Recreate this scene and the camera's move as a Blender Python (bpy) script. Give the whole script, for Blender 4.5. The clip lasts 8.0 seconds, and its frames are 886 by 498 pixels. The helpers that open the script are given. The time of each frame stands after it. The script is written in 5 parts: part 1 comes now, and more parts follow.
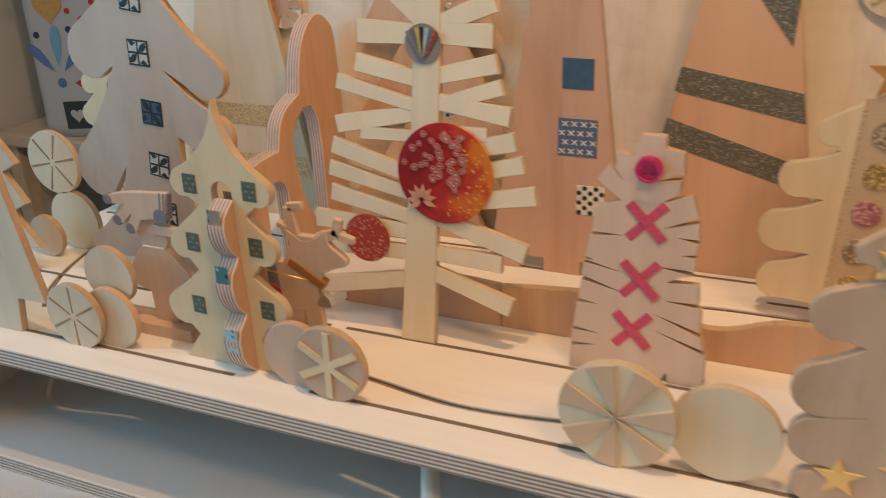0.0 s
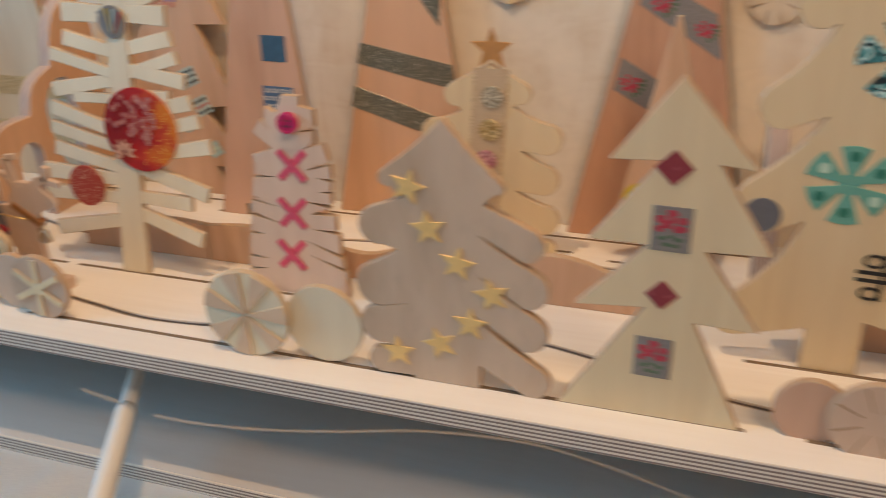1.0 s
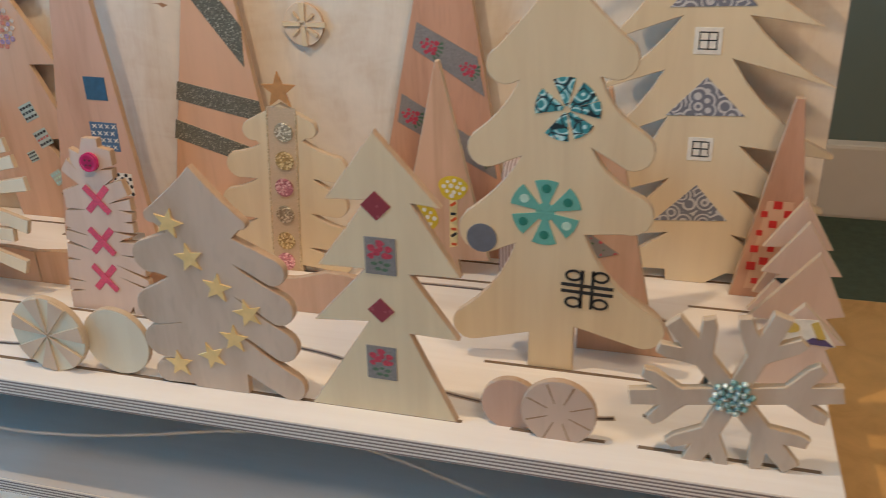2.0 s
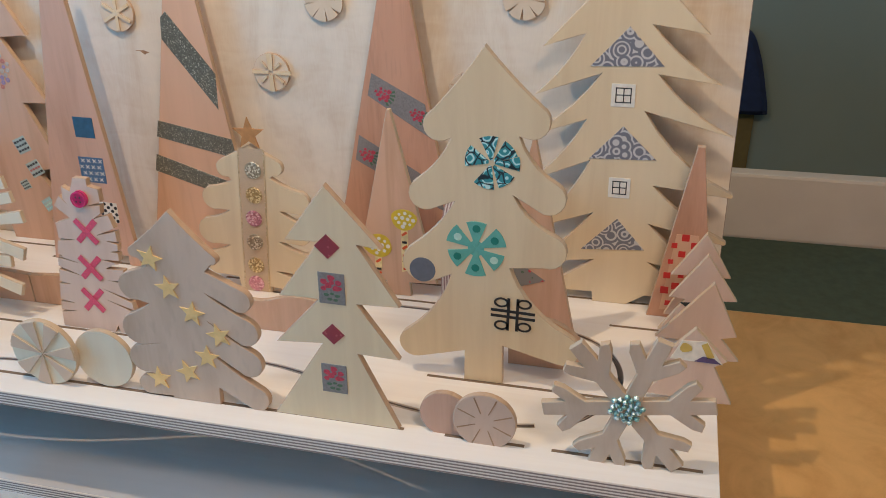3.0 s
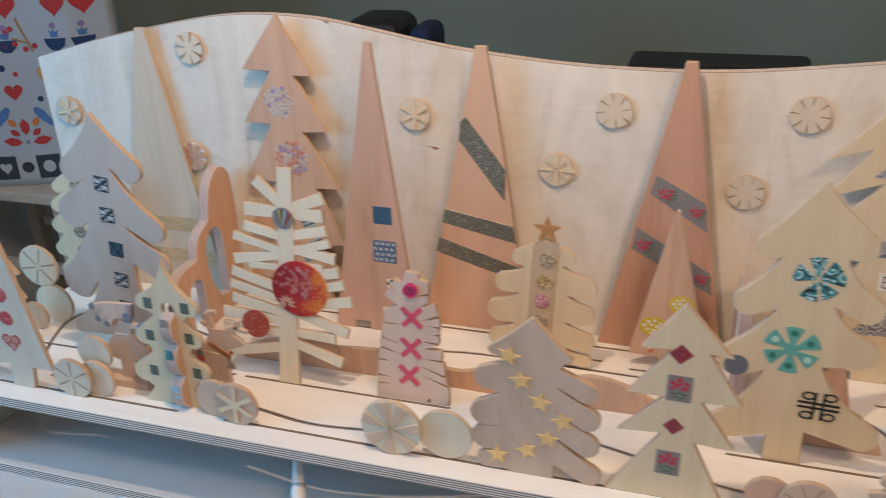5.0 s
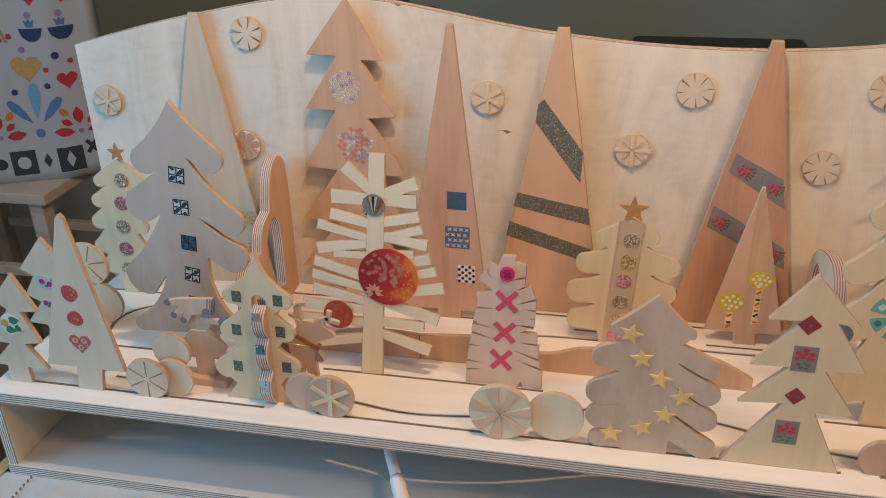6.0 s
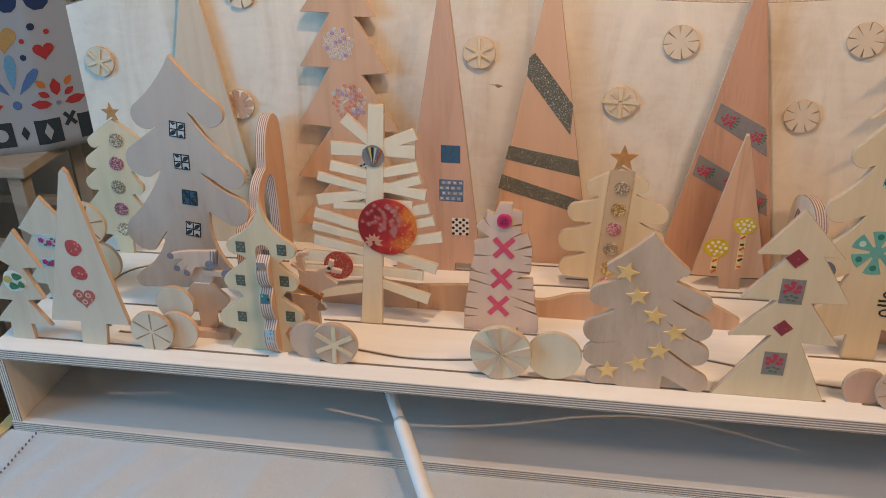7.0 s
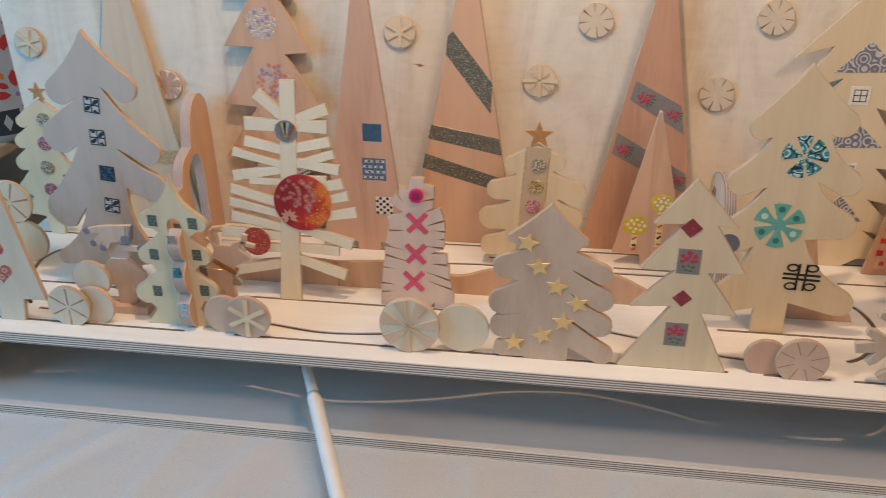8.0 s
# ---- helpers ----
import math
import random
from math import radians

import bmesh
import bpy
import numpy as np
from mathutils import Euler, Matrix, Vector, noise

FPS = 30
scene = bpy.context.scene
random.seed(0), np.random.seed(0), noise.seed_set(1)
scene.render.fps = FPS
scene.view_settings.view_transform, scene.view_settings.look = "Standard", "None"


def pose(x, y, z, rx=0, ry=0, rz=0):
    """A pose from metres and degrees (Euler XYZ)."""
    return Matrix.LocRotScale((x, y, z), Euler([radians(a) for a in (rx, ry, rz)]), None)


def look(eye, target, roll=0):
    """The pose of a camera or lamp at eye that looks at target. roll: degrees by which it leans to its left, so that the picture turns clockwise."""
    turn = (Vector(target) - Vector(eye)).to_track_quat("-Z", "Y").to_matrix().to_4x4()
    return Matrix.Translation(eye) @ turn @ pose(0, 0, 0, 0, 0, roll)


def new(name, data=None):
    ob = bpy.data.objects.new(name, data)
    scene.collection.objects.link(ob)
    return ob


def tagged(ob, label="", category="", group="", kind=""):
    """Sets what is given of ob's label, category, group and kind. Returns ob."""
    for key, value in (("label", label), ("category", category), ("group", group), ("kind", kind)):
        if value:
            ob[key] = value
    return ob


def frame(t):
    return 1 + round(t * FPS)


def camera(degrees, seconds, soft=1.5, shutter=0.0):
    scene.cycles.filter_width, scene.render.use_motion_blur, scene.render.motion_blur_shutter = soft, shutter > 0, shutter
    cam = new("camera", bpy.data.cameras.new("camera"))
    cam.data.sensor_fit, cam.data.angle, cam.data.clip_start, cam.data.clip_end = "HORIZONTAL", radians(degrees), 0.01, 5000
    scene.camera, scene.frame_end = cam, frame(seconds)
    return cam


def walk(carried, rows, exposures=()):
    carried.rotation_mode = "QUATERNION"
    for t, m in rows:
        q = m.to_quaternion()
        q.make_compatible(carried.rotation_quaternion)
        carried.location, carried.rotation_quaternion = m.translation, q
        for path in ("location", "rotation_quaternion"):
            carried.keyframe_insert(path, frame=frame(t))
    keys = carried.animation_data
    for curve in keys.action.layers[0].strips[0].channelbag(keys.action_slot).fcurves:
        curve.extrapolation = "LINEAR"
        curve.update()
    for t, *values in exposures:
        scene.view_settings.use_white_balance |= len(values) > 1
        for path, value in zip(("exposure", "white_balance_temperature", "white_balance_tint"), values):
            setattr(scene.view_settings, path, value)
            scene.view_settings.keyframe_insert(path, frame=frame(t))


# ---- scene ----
from mathutils.geometry import tessellate_polygon

cam = camera(53.8, 8.0, soft=0.5, shutter=0.4)
PATH = [
    (0, (0.117, -0.341, 0.284), (-0.666, 1.313, -0.521), -3.2),
    (0.2, (0.149, -0.36, 0.287), (-0.626, 1.297, -0.522), -3.1),
    (0.5, (0.198, -0.379, 0.282), (-0.576, 1.282, -0.52), -3.0),
    (0.8, (0.269, -0.3915, 0.2895), (-0.443, 1.291, -0.522), -2.2),
    (1, (0.318, -0.397, 0.298), (-0.289, 1.311, -0.547), -1.8),
    (1.2, (0.3535, -0.4065, 0.3105), (-0.173, 1.3225, -0.548), -1.8),
    (1.5, (0.402, -0.415, 0.331), (-0.116, 1.312, -0.535), -2.1),
    (2, (0.462, -0.422, 0.347), (-0.044, 1.309, -0.516), -2.0),
    (2.2, (0.485, -0.427, 0.356), (-0.013, 1.307, -0.507), -1.8),
    (3.3, (0.512, -0.504, 0.43), (0.046, 1.234, -0.442), -1.4),
    (3.5, (0.501, -0.513, 0.443), (0.025, 1.222, -0.43), -1.4),
    (4, (0.473, -0.529, 0.474), (-0.049, 1.197, -0.39), -1.3),
    (4.5, (0.413, -0.563, 0.503), (-0.143, 1.153, -0.36), -1.7),
    (4.8, (0.348, -0.5855, 0.529), (-0.2145, 1.121, -0.349), -2.1),
    (5, (0.301, -0.594, 0.537), (-0.272, 1.112, -0.335), -2.4),
    (5.2, (0.25, -0.604, 0.535), (-0.304, 1.117, -0.318), -2.1),
    (6.3, (0.114, -0.645, 0.529), (-0.25, 1.101, -0.376), -1.4),
    (6.5, (0.107, -0.652, 0.524), (-0.255, 1.093, -0.384), -1.3),
    (7, (0.109, -0.678, 0.514), (-0.208, 1.063, -0.418), -1.5),
    (7.5, (0.139, -0.7, 0.506), (-0.178, 1.041, -0.427), -1.5),
    (8, (0.197, -0.684, 0.488), (-0.115, 1.063, -0.434), -1.4),
]
walk(cam, [(t, look(eye, target, roll)) for t, eye, target, roll in PATH],
     [(0.0, -0.34, 8490, 19.8), (0.5, -0.34, 7950, 19.4), (1.5, -0.31, 6970, 12.3), (2.0, -0.31, 6350, 10.3), (3.5, -0.17, 5770, 9.3), (5.0, -0.19, 6150, 14.3),
      (6.5, -0.33, 7270, 19.8), (7.0, -0.29, 6980, 17.8), (8.0, -0.24, 6740, 15.2)])

# ---------------------------------------------------------------- light
world = bpy.data.worlds.new("room_air")
scene.world = world
world.use_nodes = True
world.node_tree.nodes["Background"].inputs[0].default_value = (0.75, 0.85, 1.0, 1)
world.node_tree.nodes["Background"].inputs[1].default_value = 0.05


def lamp(name, kind, m, power, colour):
    data = bpy.data.lights.new(name, kind)
    data.energy, data.color = power, colour
    ob = new(name, data)
    ob.matrix_world = m
    return data


# warm pendant lamp over the table
lamp("pendant_light", "POINT", pose(0.05, -0.09, 0.95), 17.2, (1.0, 0.715, 0.445)).shadow_soft_size = 0.014
# daylight through the window in the side wall
pane = lamp("window_light", "AREA", look((-1.51, -0.60, 0.62), (0.0, -0.60, 0.62)), 27.5, (0.11, 0.54, 1.0))
pane.shape, pane.size, pane.size_y = "RECTANGLE", 0.9, 0.9
# added fill lamp, unseen, high on the right to warm fronts and shadows
disk = lamp("fill_light", "AREA", look((1.05, -0.85, 1.68), (0.40, 0.0, 0.0)), 22.5, (1.0, 0.72, 0.47))
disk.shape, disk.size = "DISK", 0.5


# ---------------------------------------------------------------- materials
def nodes_of(name):
    mat = bpy.data.materials.new(name)
    mat.use_nodes = True
    nt = mat.node_tree
    return mat, nt, nt.nodes["Principled BSDF"]


def add(nt, kind, operation="", data_type="", blend_type="", **values):
    n = nt.nodes.new(kind)
    if operation:
        n.operation = operation
    if data_type:
        n.data_type = data_type
    if blend_type:
        n.blend_type = blend_type
    for key, value in values.items():
        n.inputs[key].default_value = value
    return n


def ramp(nt, source, stops):
    n = nt.nodes.new("ShaderNodeValToRGB")
    el = n.color_ramp.elements
    el[0].position, el[0].color = stops[0][0], (*stops[0][1], 1)
    el[1].position, el[1].color = stops[-1][0], (*stops[-1][1], 1)
    for p, c in stops[1:-1]:
        e = el.new(p)
        e.color = (*c, 1)
    nt.links.new(source, n.inputs[0])
    return n


def scaled(nt, scale, rotate=(0, 0, 0), random_shift=True):
    """Object coordinates in metres, stretched, and shifted from thing to thing."""
    tc = nt.nodes.new("ShaderNodeTexCoord")
    mp = nt.nodes.new("ShaderNodeMapping")
    mp.inputs["Scale"].default_value = scale
    mp.inputs["Rotation"].default_value = rotate
    nt.links.new(tc.outputs["Object"], mp.inputs["Vector"])
    if random_shift:
        info = nt.nodes.new("ShaderNodeObjectInfo")
        mul = add(nt, "ShaderNodeMath", operation="MULTIPLY")
        mul.inputs[1].default_value = 37.0
        nt.links.new(info.outputs["Random"], mul.inputs[0])
        nt.links.new(mul.outputs[0], mp.inputs["Location"])
    return mp.outputs[0]


def tone(c, f):
    return tuple(min(1.0, v * f) for v in c)


def wood(name, colour, grain=0.12, scale=(60, 60, 5), rough=0.55, fleck=0.0, rotate=(0, 0, 0)):
    """Planed wood: streaks along local z, a broad figure and fine pores."""
    mat, nt, bsdf = nodes_of(name)
    v = scaled(nt, scale, rotate)
    n1 = add(nt, "ShaderNodeTexNoise", Scale=1.0, Detail=6.0, Roughness=0.6, Distortion=0.6)
    nt.links.new(v, n1.inputs["Vector"])
    v2 = scaled(nt, tuple(a * 0.22 for a in scale), rotate)
    n2 = add(nt, "ShaderNodeTexNoise", Scale=1.0, Detail=3.0, Distortion=1.2)
    nt.links.new(v2, n2.inputs["Vector"])
    mix = add(nt, "ShaderNodeMath", operation="MULTIPLY_ADD")
    mix.inputs[1].default_value = 0.55
    nt.links.new(n1.outputs[0], mix.inputs[0])
    half = add(nt, "ShaderNodeMath", operation="MULTIPLY")
    half.inputs[1].default_value = 0.45
    nt.links.new(n2.outputs[0], half.inputs[0])
    nt.links.new(half.outputs[0], mix.inputs[2])
    dark = tuple(v * (1 - grain * k) for v, k in zip(colour, (1.6, 2.1, 2.6)))
    r = ramp(nt, mix.outputs[0], [(0.3, dark), (0.52, colour), (0.72, tone(colour, 1 + grain * 0.6))])
    out = r.outputs[0]
    if fleck:
        v3 = scaled(nt, (scale[0] * 6, scale[1] * 6, scale[2] * 8), rotate)
        n3 = add(nt, "ShaderNodeTexNoise", Scale=1.0, Detail=1.0)
        nt.links.new(v3, n3.inputs["Vector"])
        r3 = ramp(nt, n3.outputs[0], [(0.30, (1 - fleck,) * 3), (0.42, (1, 1, 1))])
        mul = add(nt, "ShaderNodeMix", data_type="RGBA", blend_type="MULTIPLY")
        mul.inputs[0].default_value = 1.0
        nt.links.new(out, mul.inputs[6])
        nt.links.new(r3.outputs[0], mul.inputs[7])
        out = mul.outputs[2]
    info = nt.nodes.new("ShaderNodeObjectInfo")
    hsv = nt.nodes.new("ShaderNodeHueSaturation")
    shift = add(nt, "ShaderNodeMapRange")
    shift.inputs["To Min"].default_value, shift.inputs["To Max"].default_value = 0.95, 1.05
    nt.links.new(info.outputs["Random"], shift.inputs["Value"])
    nt.links.new(shift.outputs[0], hsv.inputs["Value"])
    nt.links.new(out, hsv.inputs["Color"])
    nt.links.new(hsv.outputs[0], bsdf.inputs["Base Color"])
    bsdf.inputs["Roughness"].default_value = rough
    bump = add(nt, "ShaderNodeBump", Strength=0.12, Distance=0.0006)
    nt.links.new(n1.outputs[0], bump.inputs["Height"])
    nt.links.new(bump.outputs[0], bsdf.inputs["Normal"])
    return mat


def veneer(name, colour, rough=0.5):
    """Rotary-cut birch: broad cloudy flames, short ripples across them and fine pale flecks."""
    mat, nt, bsdf = nodes_of(name)
    warp = add(nt, "ShaderNodeTexNoise", Scale=1.0, Detail=2.0)
    nt.links.new(scaled(nt, (5, 5, 3), random_shift=False), warp.inputs["Vector"])
    flame = add(nt, "ShaderNodeTexNoise", Scale=1.0, Detail=4.0, Roughness=0.55, Distortion=2.2)
    nt.links.new(scaled(nt, (16, 16, 5), (0, 0.55, 0), False), flame.inputs["Vector"])
    ripple = add(nt, "ShaderNodeTexNoise", Scale=1.0, Detail=2.0, Distortion=2.5)
    nt.links.new(scaled(nt, (15, 15, 44), (0, 0.6, 0), False), ripple.inputs["Vector"])
    pore = add(nt, "ShaderNodeTexNoise", Scale=1.0, Detail=2.0)
    nt.links.new(scaled(nt, (700, 700, 90), (0, 0.1, 0), False), pore.inputs["Vector"])
    total = None
    for source, share in ((warp, 0.38), (flame, 0.40), (ripple, 0.14), (pore, 0.08)):
        k = add(nt, "ShaderNodeMath", operation="MULTIPLY_ADD")
        k.inputs[1].default_value = share
        nt.links.new(source.outputs[0], k.inputs[0])
        if total is None:
            k.inputs[2].default_value = 0.0
        else:
            nt.links.new(total.outputs[0], k.inputs[2])
        total = k
    low = tuple(v * f for v, f in zip(colour, (0.86, 0.80, 0.73)))
    r = ramp(nt, total.outputs[0], [(0.38, low), (0.50, colour), (0.60, tone(colour, 1.09))])
    nt.links.new(r.outputs[0], bsdf.inputs["Base Color"])
    gloss = add(nt, "ShaderNodeMapRange")
    gloss.inputs["To Min"].default_value, gloss.inputs["To Max"].default_value = rough + 0.12, rough - 0.10
    nt.links.new(ripple.outputs[0], gloss.inputs["Value"])
    nt.links.new(gloss.outputs[0], bsdf.inputs["Roughness"])
    b = add(nt, "ShaderNodeBump", Strength=0.10, Distance=0.0008)
    nt.links.new(total.outputs[0], b.inputs["Height"])
    nt.links.new(b.outputs[0], bsdf.inputs["Normal"])
    return mat


def plies(name, axis, light, dark, pitch=0.0027, offset=0.0):
    """The cut edge of plywood: even veneers, alternately long grain and end grain, along one local axis."""
    mat, nt, bsdf = nodes_of(name)
    tc = nt.nodes.new("ShaderNodeTexCoord")
    sep = nt.nodes.new("ShaderNodeSeparateXYZ")
    nt.links.new(tc.outputs["Object"], sep.inputs[0])
    div = add(nt, "ShaderNodeMath", operation="MULTIPLY_ADD")
    div.inputs[1].default_value, div.inputs[2].default_value = 1 / pitch, offset
    nt.links.new(sep.outputs["XYZ".index(axis)], div.inputs[0])
    fr = add(nt, "ShaderNodeMath", operation="FRACT")
    nt.links.new(div.outputs[0], fr.inputs[0])
    v = scaled(nt, (900, 900, 900))
    n = add(nt, "ShaderNodeTexNoise", Scale=1.0, Detail=2.0)
    nt.links.new(v, n.inputs["Vector"])
    wob = add(nt, "ShaderNodeMath", operation="MULTIPLY_ADD")
    wob.inputs[1].default_value = 0.16
    nt.links.new(n.outputs[0], wob.inputs[0])
    nt.links.new(fr.outputs[0], wob.inputs[2])
    mid = tuple((a + b) / 2 for a, b in zip(light, dark))
    r = ramp(nt, wob.outputs[0], [(0.10, dark), (0.50, tone(dark, 1.12)), (0.60, light), (1.0, light), (1.06, mid)][:4])
    nt.links.new(r.outputs[0], bsdf.inputs["Base Color"])
    bsdf.inputs["Roughness"].default_value = 0.7
    return mat


def plain(name, colour, rough=0.6, metallic=0.0, vary=0.08, scale=200.0, bump=0.0, emission=None):
    mat, nt, bsdf = nodes_of(name)
    v = scaled(nt, (scale,) * 3)
    n = add(nt, "ShaderNodeTexNoise", Scale=1.0, Detail=4.0)
    nt.links.new(v, n.inputs["Vector"])
    r = ramp(nt, n.outputs[0], [(0.3, tone(colour, 1 - vary)), (0.7, tone(colour, 1 + vary))])
    nt.links.new(r.outputs[0], bsdf.inputs["Base Color"])
    bsdf.inputs["Roughness"].default_value = rough
    bsdf.inputs["Metallic"].default_value = metallic
    if bump:
        b = add(nt, "ShaderNodeBump", Strength=bump, Distance=0.001)
        nt.links.new(n.outputs[0], b.inputs["Height"])
        nt.links.new(b.outputs[0], bsdf.inputs["Normal"])
    return mat


def glitter(name, base, glint, size=0.0011, metallic=0.7, stops=(0.25, 0.55, 0.75)):
    """Cells of foil at uneven height, their glints painted as random paler cells."""
    mat, nt, bsdf = nodes_of(name)
    v = scaled(nt, (1 / size,) * 3)
    vo = add(nt, "ShaderNodeTexVoronoi", Scale=1.0)
    nt.links.new(v, vo.inputs["Vector"])
    bw = nt.nodes.new("ShaderNodeRGBToBW")
    nt.links.new(vo.outputs["Color"], bw.inputs[0])
    r = ramp(nt, bw.outputs[0], [(stops[0], base), (stops[1], tone(base, 1.5)), (stops[2], glint)])
    nt.links.new(r.outputs[0], bsdf.inputs["Base Color"])
    bsdf.inputs["Metallic"].default_value = metallic
    bsdf.inputs["Roughness"].default_value = 0.28
    b = add(nt, "ShaderNodeBump", Strength=0.9, Distance=0.0006)
    nt.links.new(bw.outputs[0], b.inputs["Height"])
    nt.links.new(b.outputs[0], bsdf.inputs["Normal"])
    return mat


def print_paper(name, ground, blots, size=0.004, rough=0.5):
    """Small-figured paper: round blots of several inks on a ground."""
    mat, nt, bsdf = nodes_of(name)
    v = scaled(nt, (1 / size,) * 3)
    vo = add(nt, "ShaderNodeTexVoronoi", Scale=1.0)
    nt.links.new(v, vo.inputs["Vector"])
    bw = nt.nodes.new("ShaderNodeSeparateColor")
    nt.links.new(vo.outputs["Color"], bw.inputs[0])
    step = 1 / len(blots)
    ink = ramp(nt, bw.outputs[0], [(i * step, c) for i, c in enumerate(blots)] + [(1.0, blots[-1])])
    ink.color_ramp.interpolation = "CONSTANT"
    v2 = scaled(nt, (3.1 / size,) * 3)
    n = add(nt, "ShaderNodeTexNoise", Scale=1.0, Detail=2.0)
    nt.links.new(v2, n.inputs["Vector"])
    jit = add(nt, "ShaderNodeMath", operation="MULTIPLY_ADD")
    jit.inputs[1].default_value = 0.5
    nt.links.new(n.outputs[0], jit.inputs[0])
    nt.links.new(vo.outputs["Distance"], jit.inputs[2])
    mask = ramp(nt, jit.outputs[0], [(0.52, (1, 1, 1)), (0.60, (0, 0, 0))])
    mix = add(nt, "ShaderNodeMix", data_type="RGBA")
    nt.links.new(mask.outputs[0], mix.inputs[0])
    mix.inputs[6].default_value = (*ground, 1)
    nt.links.new(ink.outputs[0], mix.inputs[7])
    nt.links.new(mix.outputs[2], bsdf.inputs["Base Color"])
    bsdf.inputs["Roughness"].default_value = rough
    return mat


def blossom_paper(name):
    """Crimson with darker clouds, running into orange towards one side."""
    mat, nt, bsdf = nodes_of(name)
    tc = nt.nodes.new("ShaderNodeTexCoord")
    sep = nt.nodes.new("ShaderNodeSeparateXYZ")
    nt.links.new(tc.outputs["Object"], sep.inputs[0])
    v = scaled(nt, (70, 70, 70))
    n = add(nt, "ShaderNodeTexNoise", Scale=1.0, Detail=3.0)
    nt.links.new(v, n.inputs["Vector"])
    side_way = add(nt, "ShaderNodeMath", operation="MULTIPLY_ADD")
    side_way.inputs[1].default_value, side_way.inputs[2].default_value = 14.0, -0.34
    nt.links.new(sep.outputs[0], side_way.inputs[0])
    both = add(nt, "ShaderNodeMath", operation="ADD")
    nt.links.new(side_way.outputs[0], both.inputs[0])
    nt.links.new(n.outputs[0], both.inputs[1])
    r = ramp(nt, both.outputs[0], [(0.25, (0.32, 0.016, 0.022)), (0.48, (0.52, 0.026, 0.030)), (0.62, (0.62, 0.07, 0.028)), (0.78, (0.72, 0.20, 0.03))])
    nt.links.new(r.outputs[0], bsdf.inputs["Base Color"])
    bsdf.inputs["Roughness"].default_value = 0.28
    return mat


def batik_paper(name, ground, pale, line, size=0.007):
    """Crackled cells of dark and pale dye with black veins between them."""
    mat, nt, bsdf = nodes_of(name)
    bend = add(nt, "ShaderNodeTexNoise", Scale=1.0, Detail=1.0)
    v = scaled(nt, (1 / size,) * 3, random_shift=False)
    nt.links.new(v, bend.inputs["Vector"])
    mix = add(nt, "ShaderNodeMix", data_type="RGBA")
    mix.inputs[0].default_value = 0.32
    nt.links.new(v, mix.inputs[6])
    nt.links.new(bend.outputs["Color"], mix.inputs[7])
    vein = add(nt, "ShaderNodeTexVoronoi", Scale=1.5)
    vein.feature = "DISTANCE_TO_EDGE"
    nt.links.new(mix.outputs[2], vein.inputs["Vector"])
    cell = add(nt, "ShaderNodeTexVoronoi", Scale=1.5)
    nt.links.new(mix.outputs[2], cell.inputs["Vector"])
    ring = add(nt, "ShaderNodeMath", operation="SINE")
    wide = add(nt, "ShaderNodeMath", operation="MULTIPLY")
    wide.inputs[1].default_value = 15.0
    nt.links.new(cell.outputs["Distance"], wide.inputs[0])
    nt.links.new(wide.outputs[0], ring.inputs[0])
    dye = ramp(nt, ring.outputs[0], [(0.25, ground), (0.55, tone(ground, 1.8)), (0.8, pale)])
    mask = ramp(nt, vein.outputs[0], [(0.035, (0, 0, 0)), (0.075, (1, 1, 1))])
    ink = add(nt, "ShaderNodeMix", data_type="RGBA")
    nt.links.new(mask.outputs[0], ink.inputs[0])
    ink.inputs[6].default_value = (*line, 1)
    nt.links.new(dye.outputs[0], ink.inputs[7])
    nt.links.new(ink.outputs[2], bsdf.inputs["Base Color"])
    bsdf.inputs["Roughness"].default_value = 0.5
    return mat


def scrolls(name, ground, line, size=0.006):
    """White curls on a grey ground."""
    mat, nt, bsdf = nodes_of(name)
    v = scaled(nt, (1 / size,) * 3)
    vo = add(nt, "ShaderNodeTexVoronoi", Scale=0.6)
    nt.links.new(v, vo.inputs["Vector"])
    s = add(nt, "ShaderNodeMath", operation="MULTIPLY")
    s.inputs[1].default_value = 26.0
    nt.links.new(vo.outputs["Distance"], s.inputs[0])
    si = add(nt, "ShaderNodeMath", operation="SINE")
    nt.links.new(s.outputs[0], si.inputs[0])
    r = ramp(nt, si.outputs[0], [(0.15, ground), (0.45, line)])
    nt.links.new(r.outputs[0], bsdf.inputs["Base Color"])
    bsdf.inputs["Roughness"].default_value = 0.5
    return mat


BIRCH = wood("birch_face", (0.73, 0.605, 0.45), 0.08)
BOARD = veneer("birch_board", (0.80, 0.715, 0.59))
# birch greyed and darkened: the box interior's shade and daylight tint put into colour
SHADED_BIRCH = wood("birch_inside_shaded", (0.60, 0.565, 0.525), 0.06, (4, 40, 40))
SHELF = wood("birch_shelf", (0.93, 0.885, 0.815), 0.05, (4, 50, 50))
PALE = wood("pale_basswood", (0.79, 0.64, 0.41), 0.07)
BLADE = wood("warm_birch_blade", (0.73, 0.525, 0.36), 0.06)
TAUPE = wood("taupe_maple", (0.61, 0.44, 0.325), 0.12, (26, 26, 7), fleck=0.05)
CREAM = wood("cream_basswood", (0.82, 0.715, 0.525), 0.05)
GREYISH = wood("greyish_maple", (0.635, 0.475, 0.345), 0.19, (26, 26, 7), fleck=0.06)
DRIFT = wood("pale_grey_beech", (0.62, 0.50, 0.385), 0.18, (26, 26, 7), fleck=0.05)
POPLAR = wood("grey_poplar", (0.52, 0.445, 0.375), 0.24, (26, 26, 6))
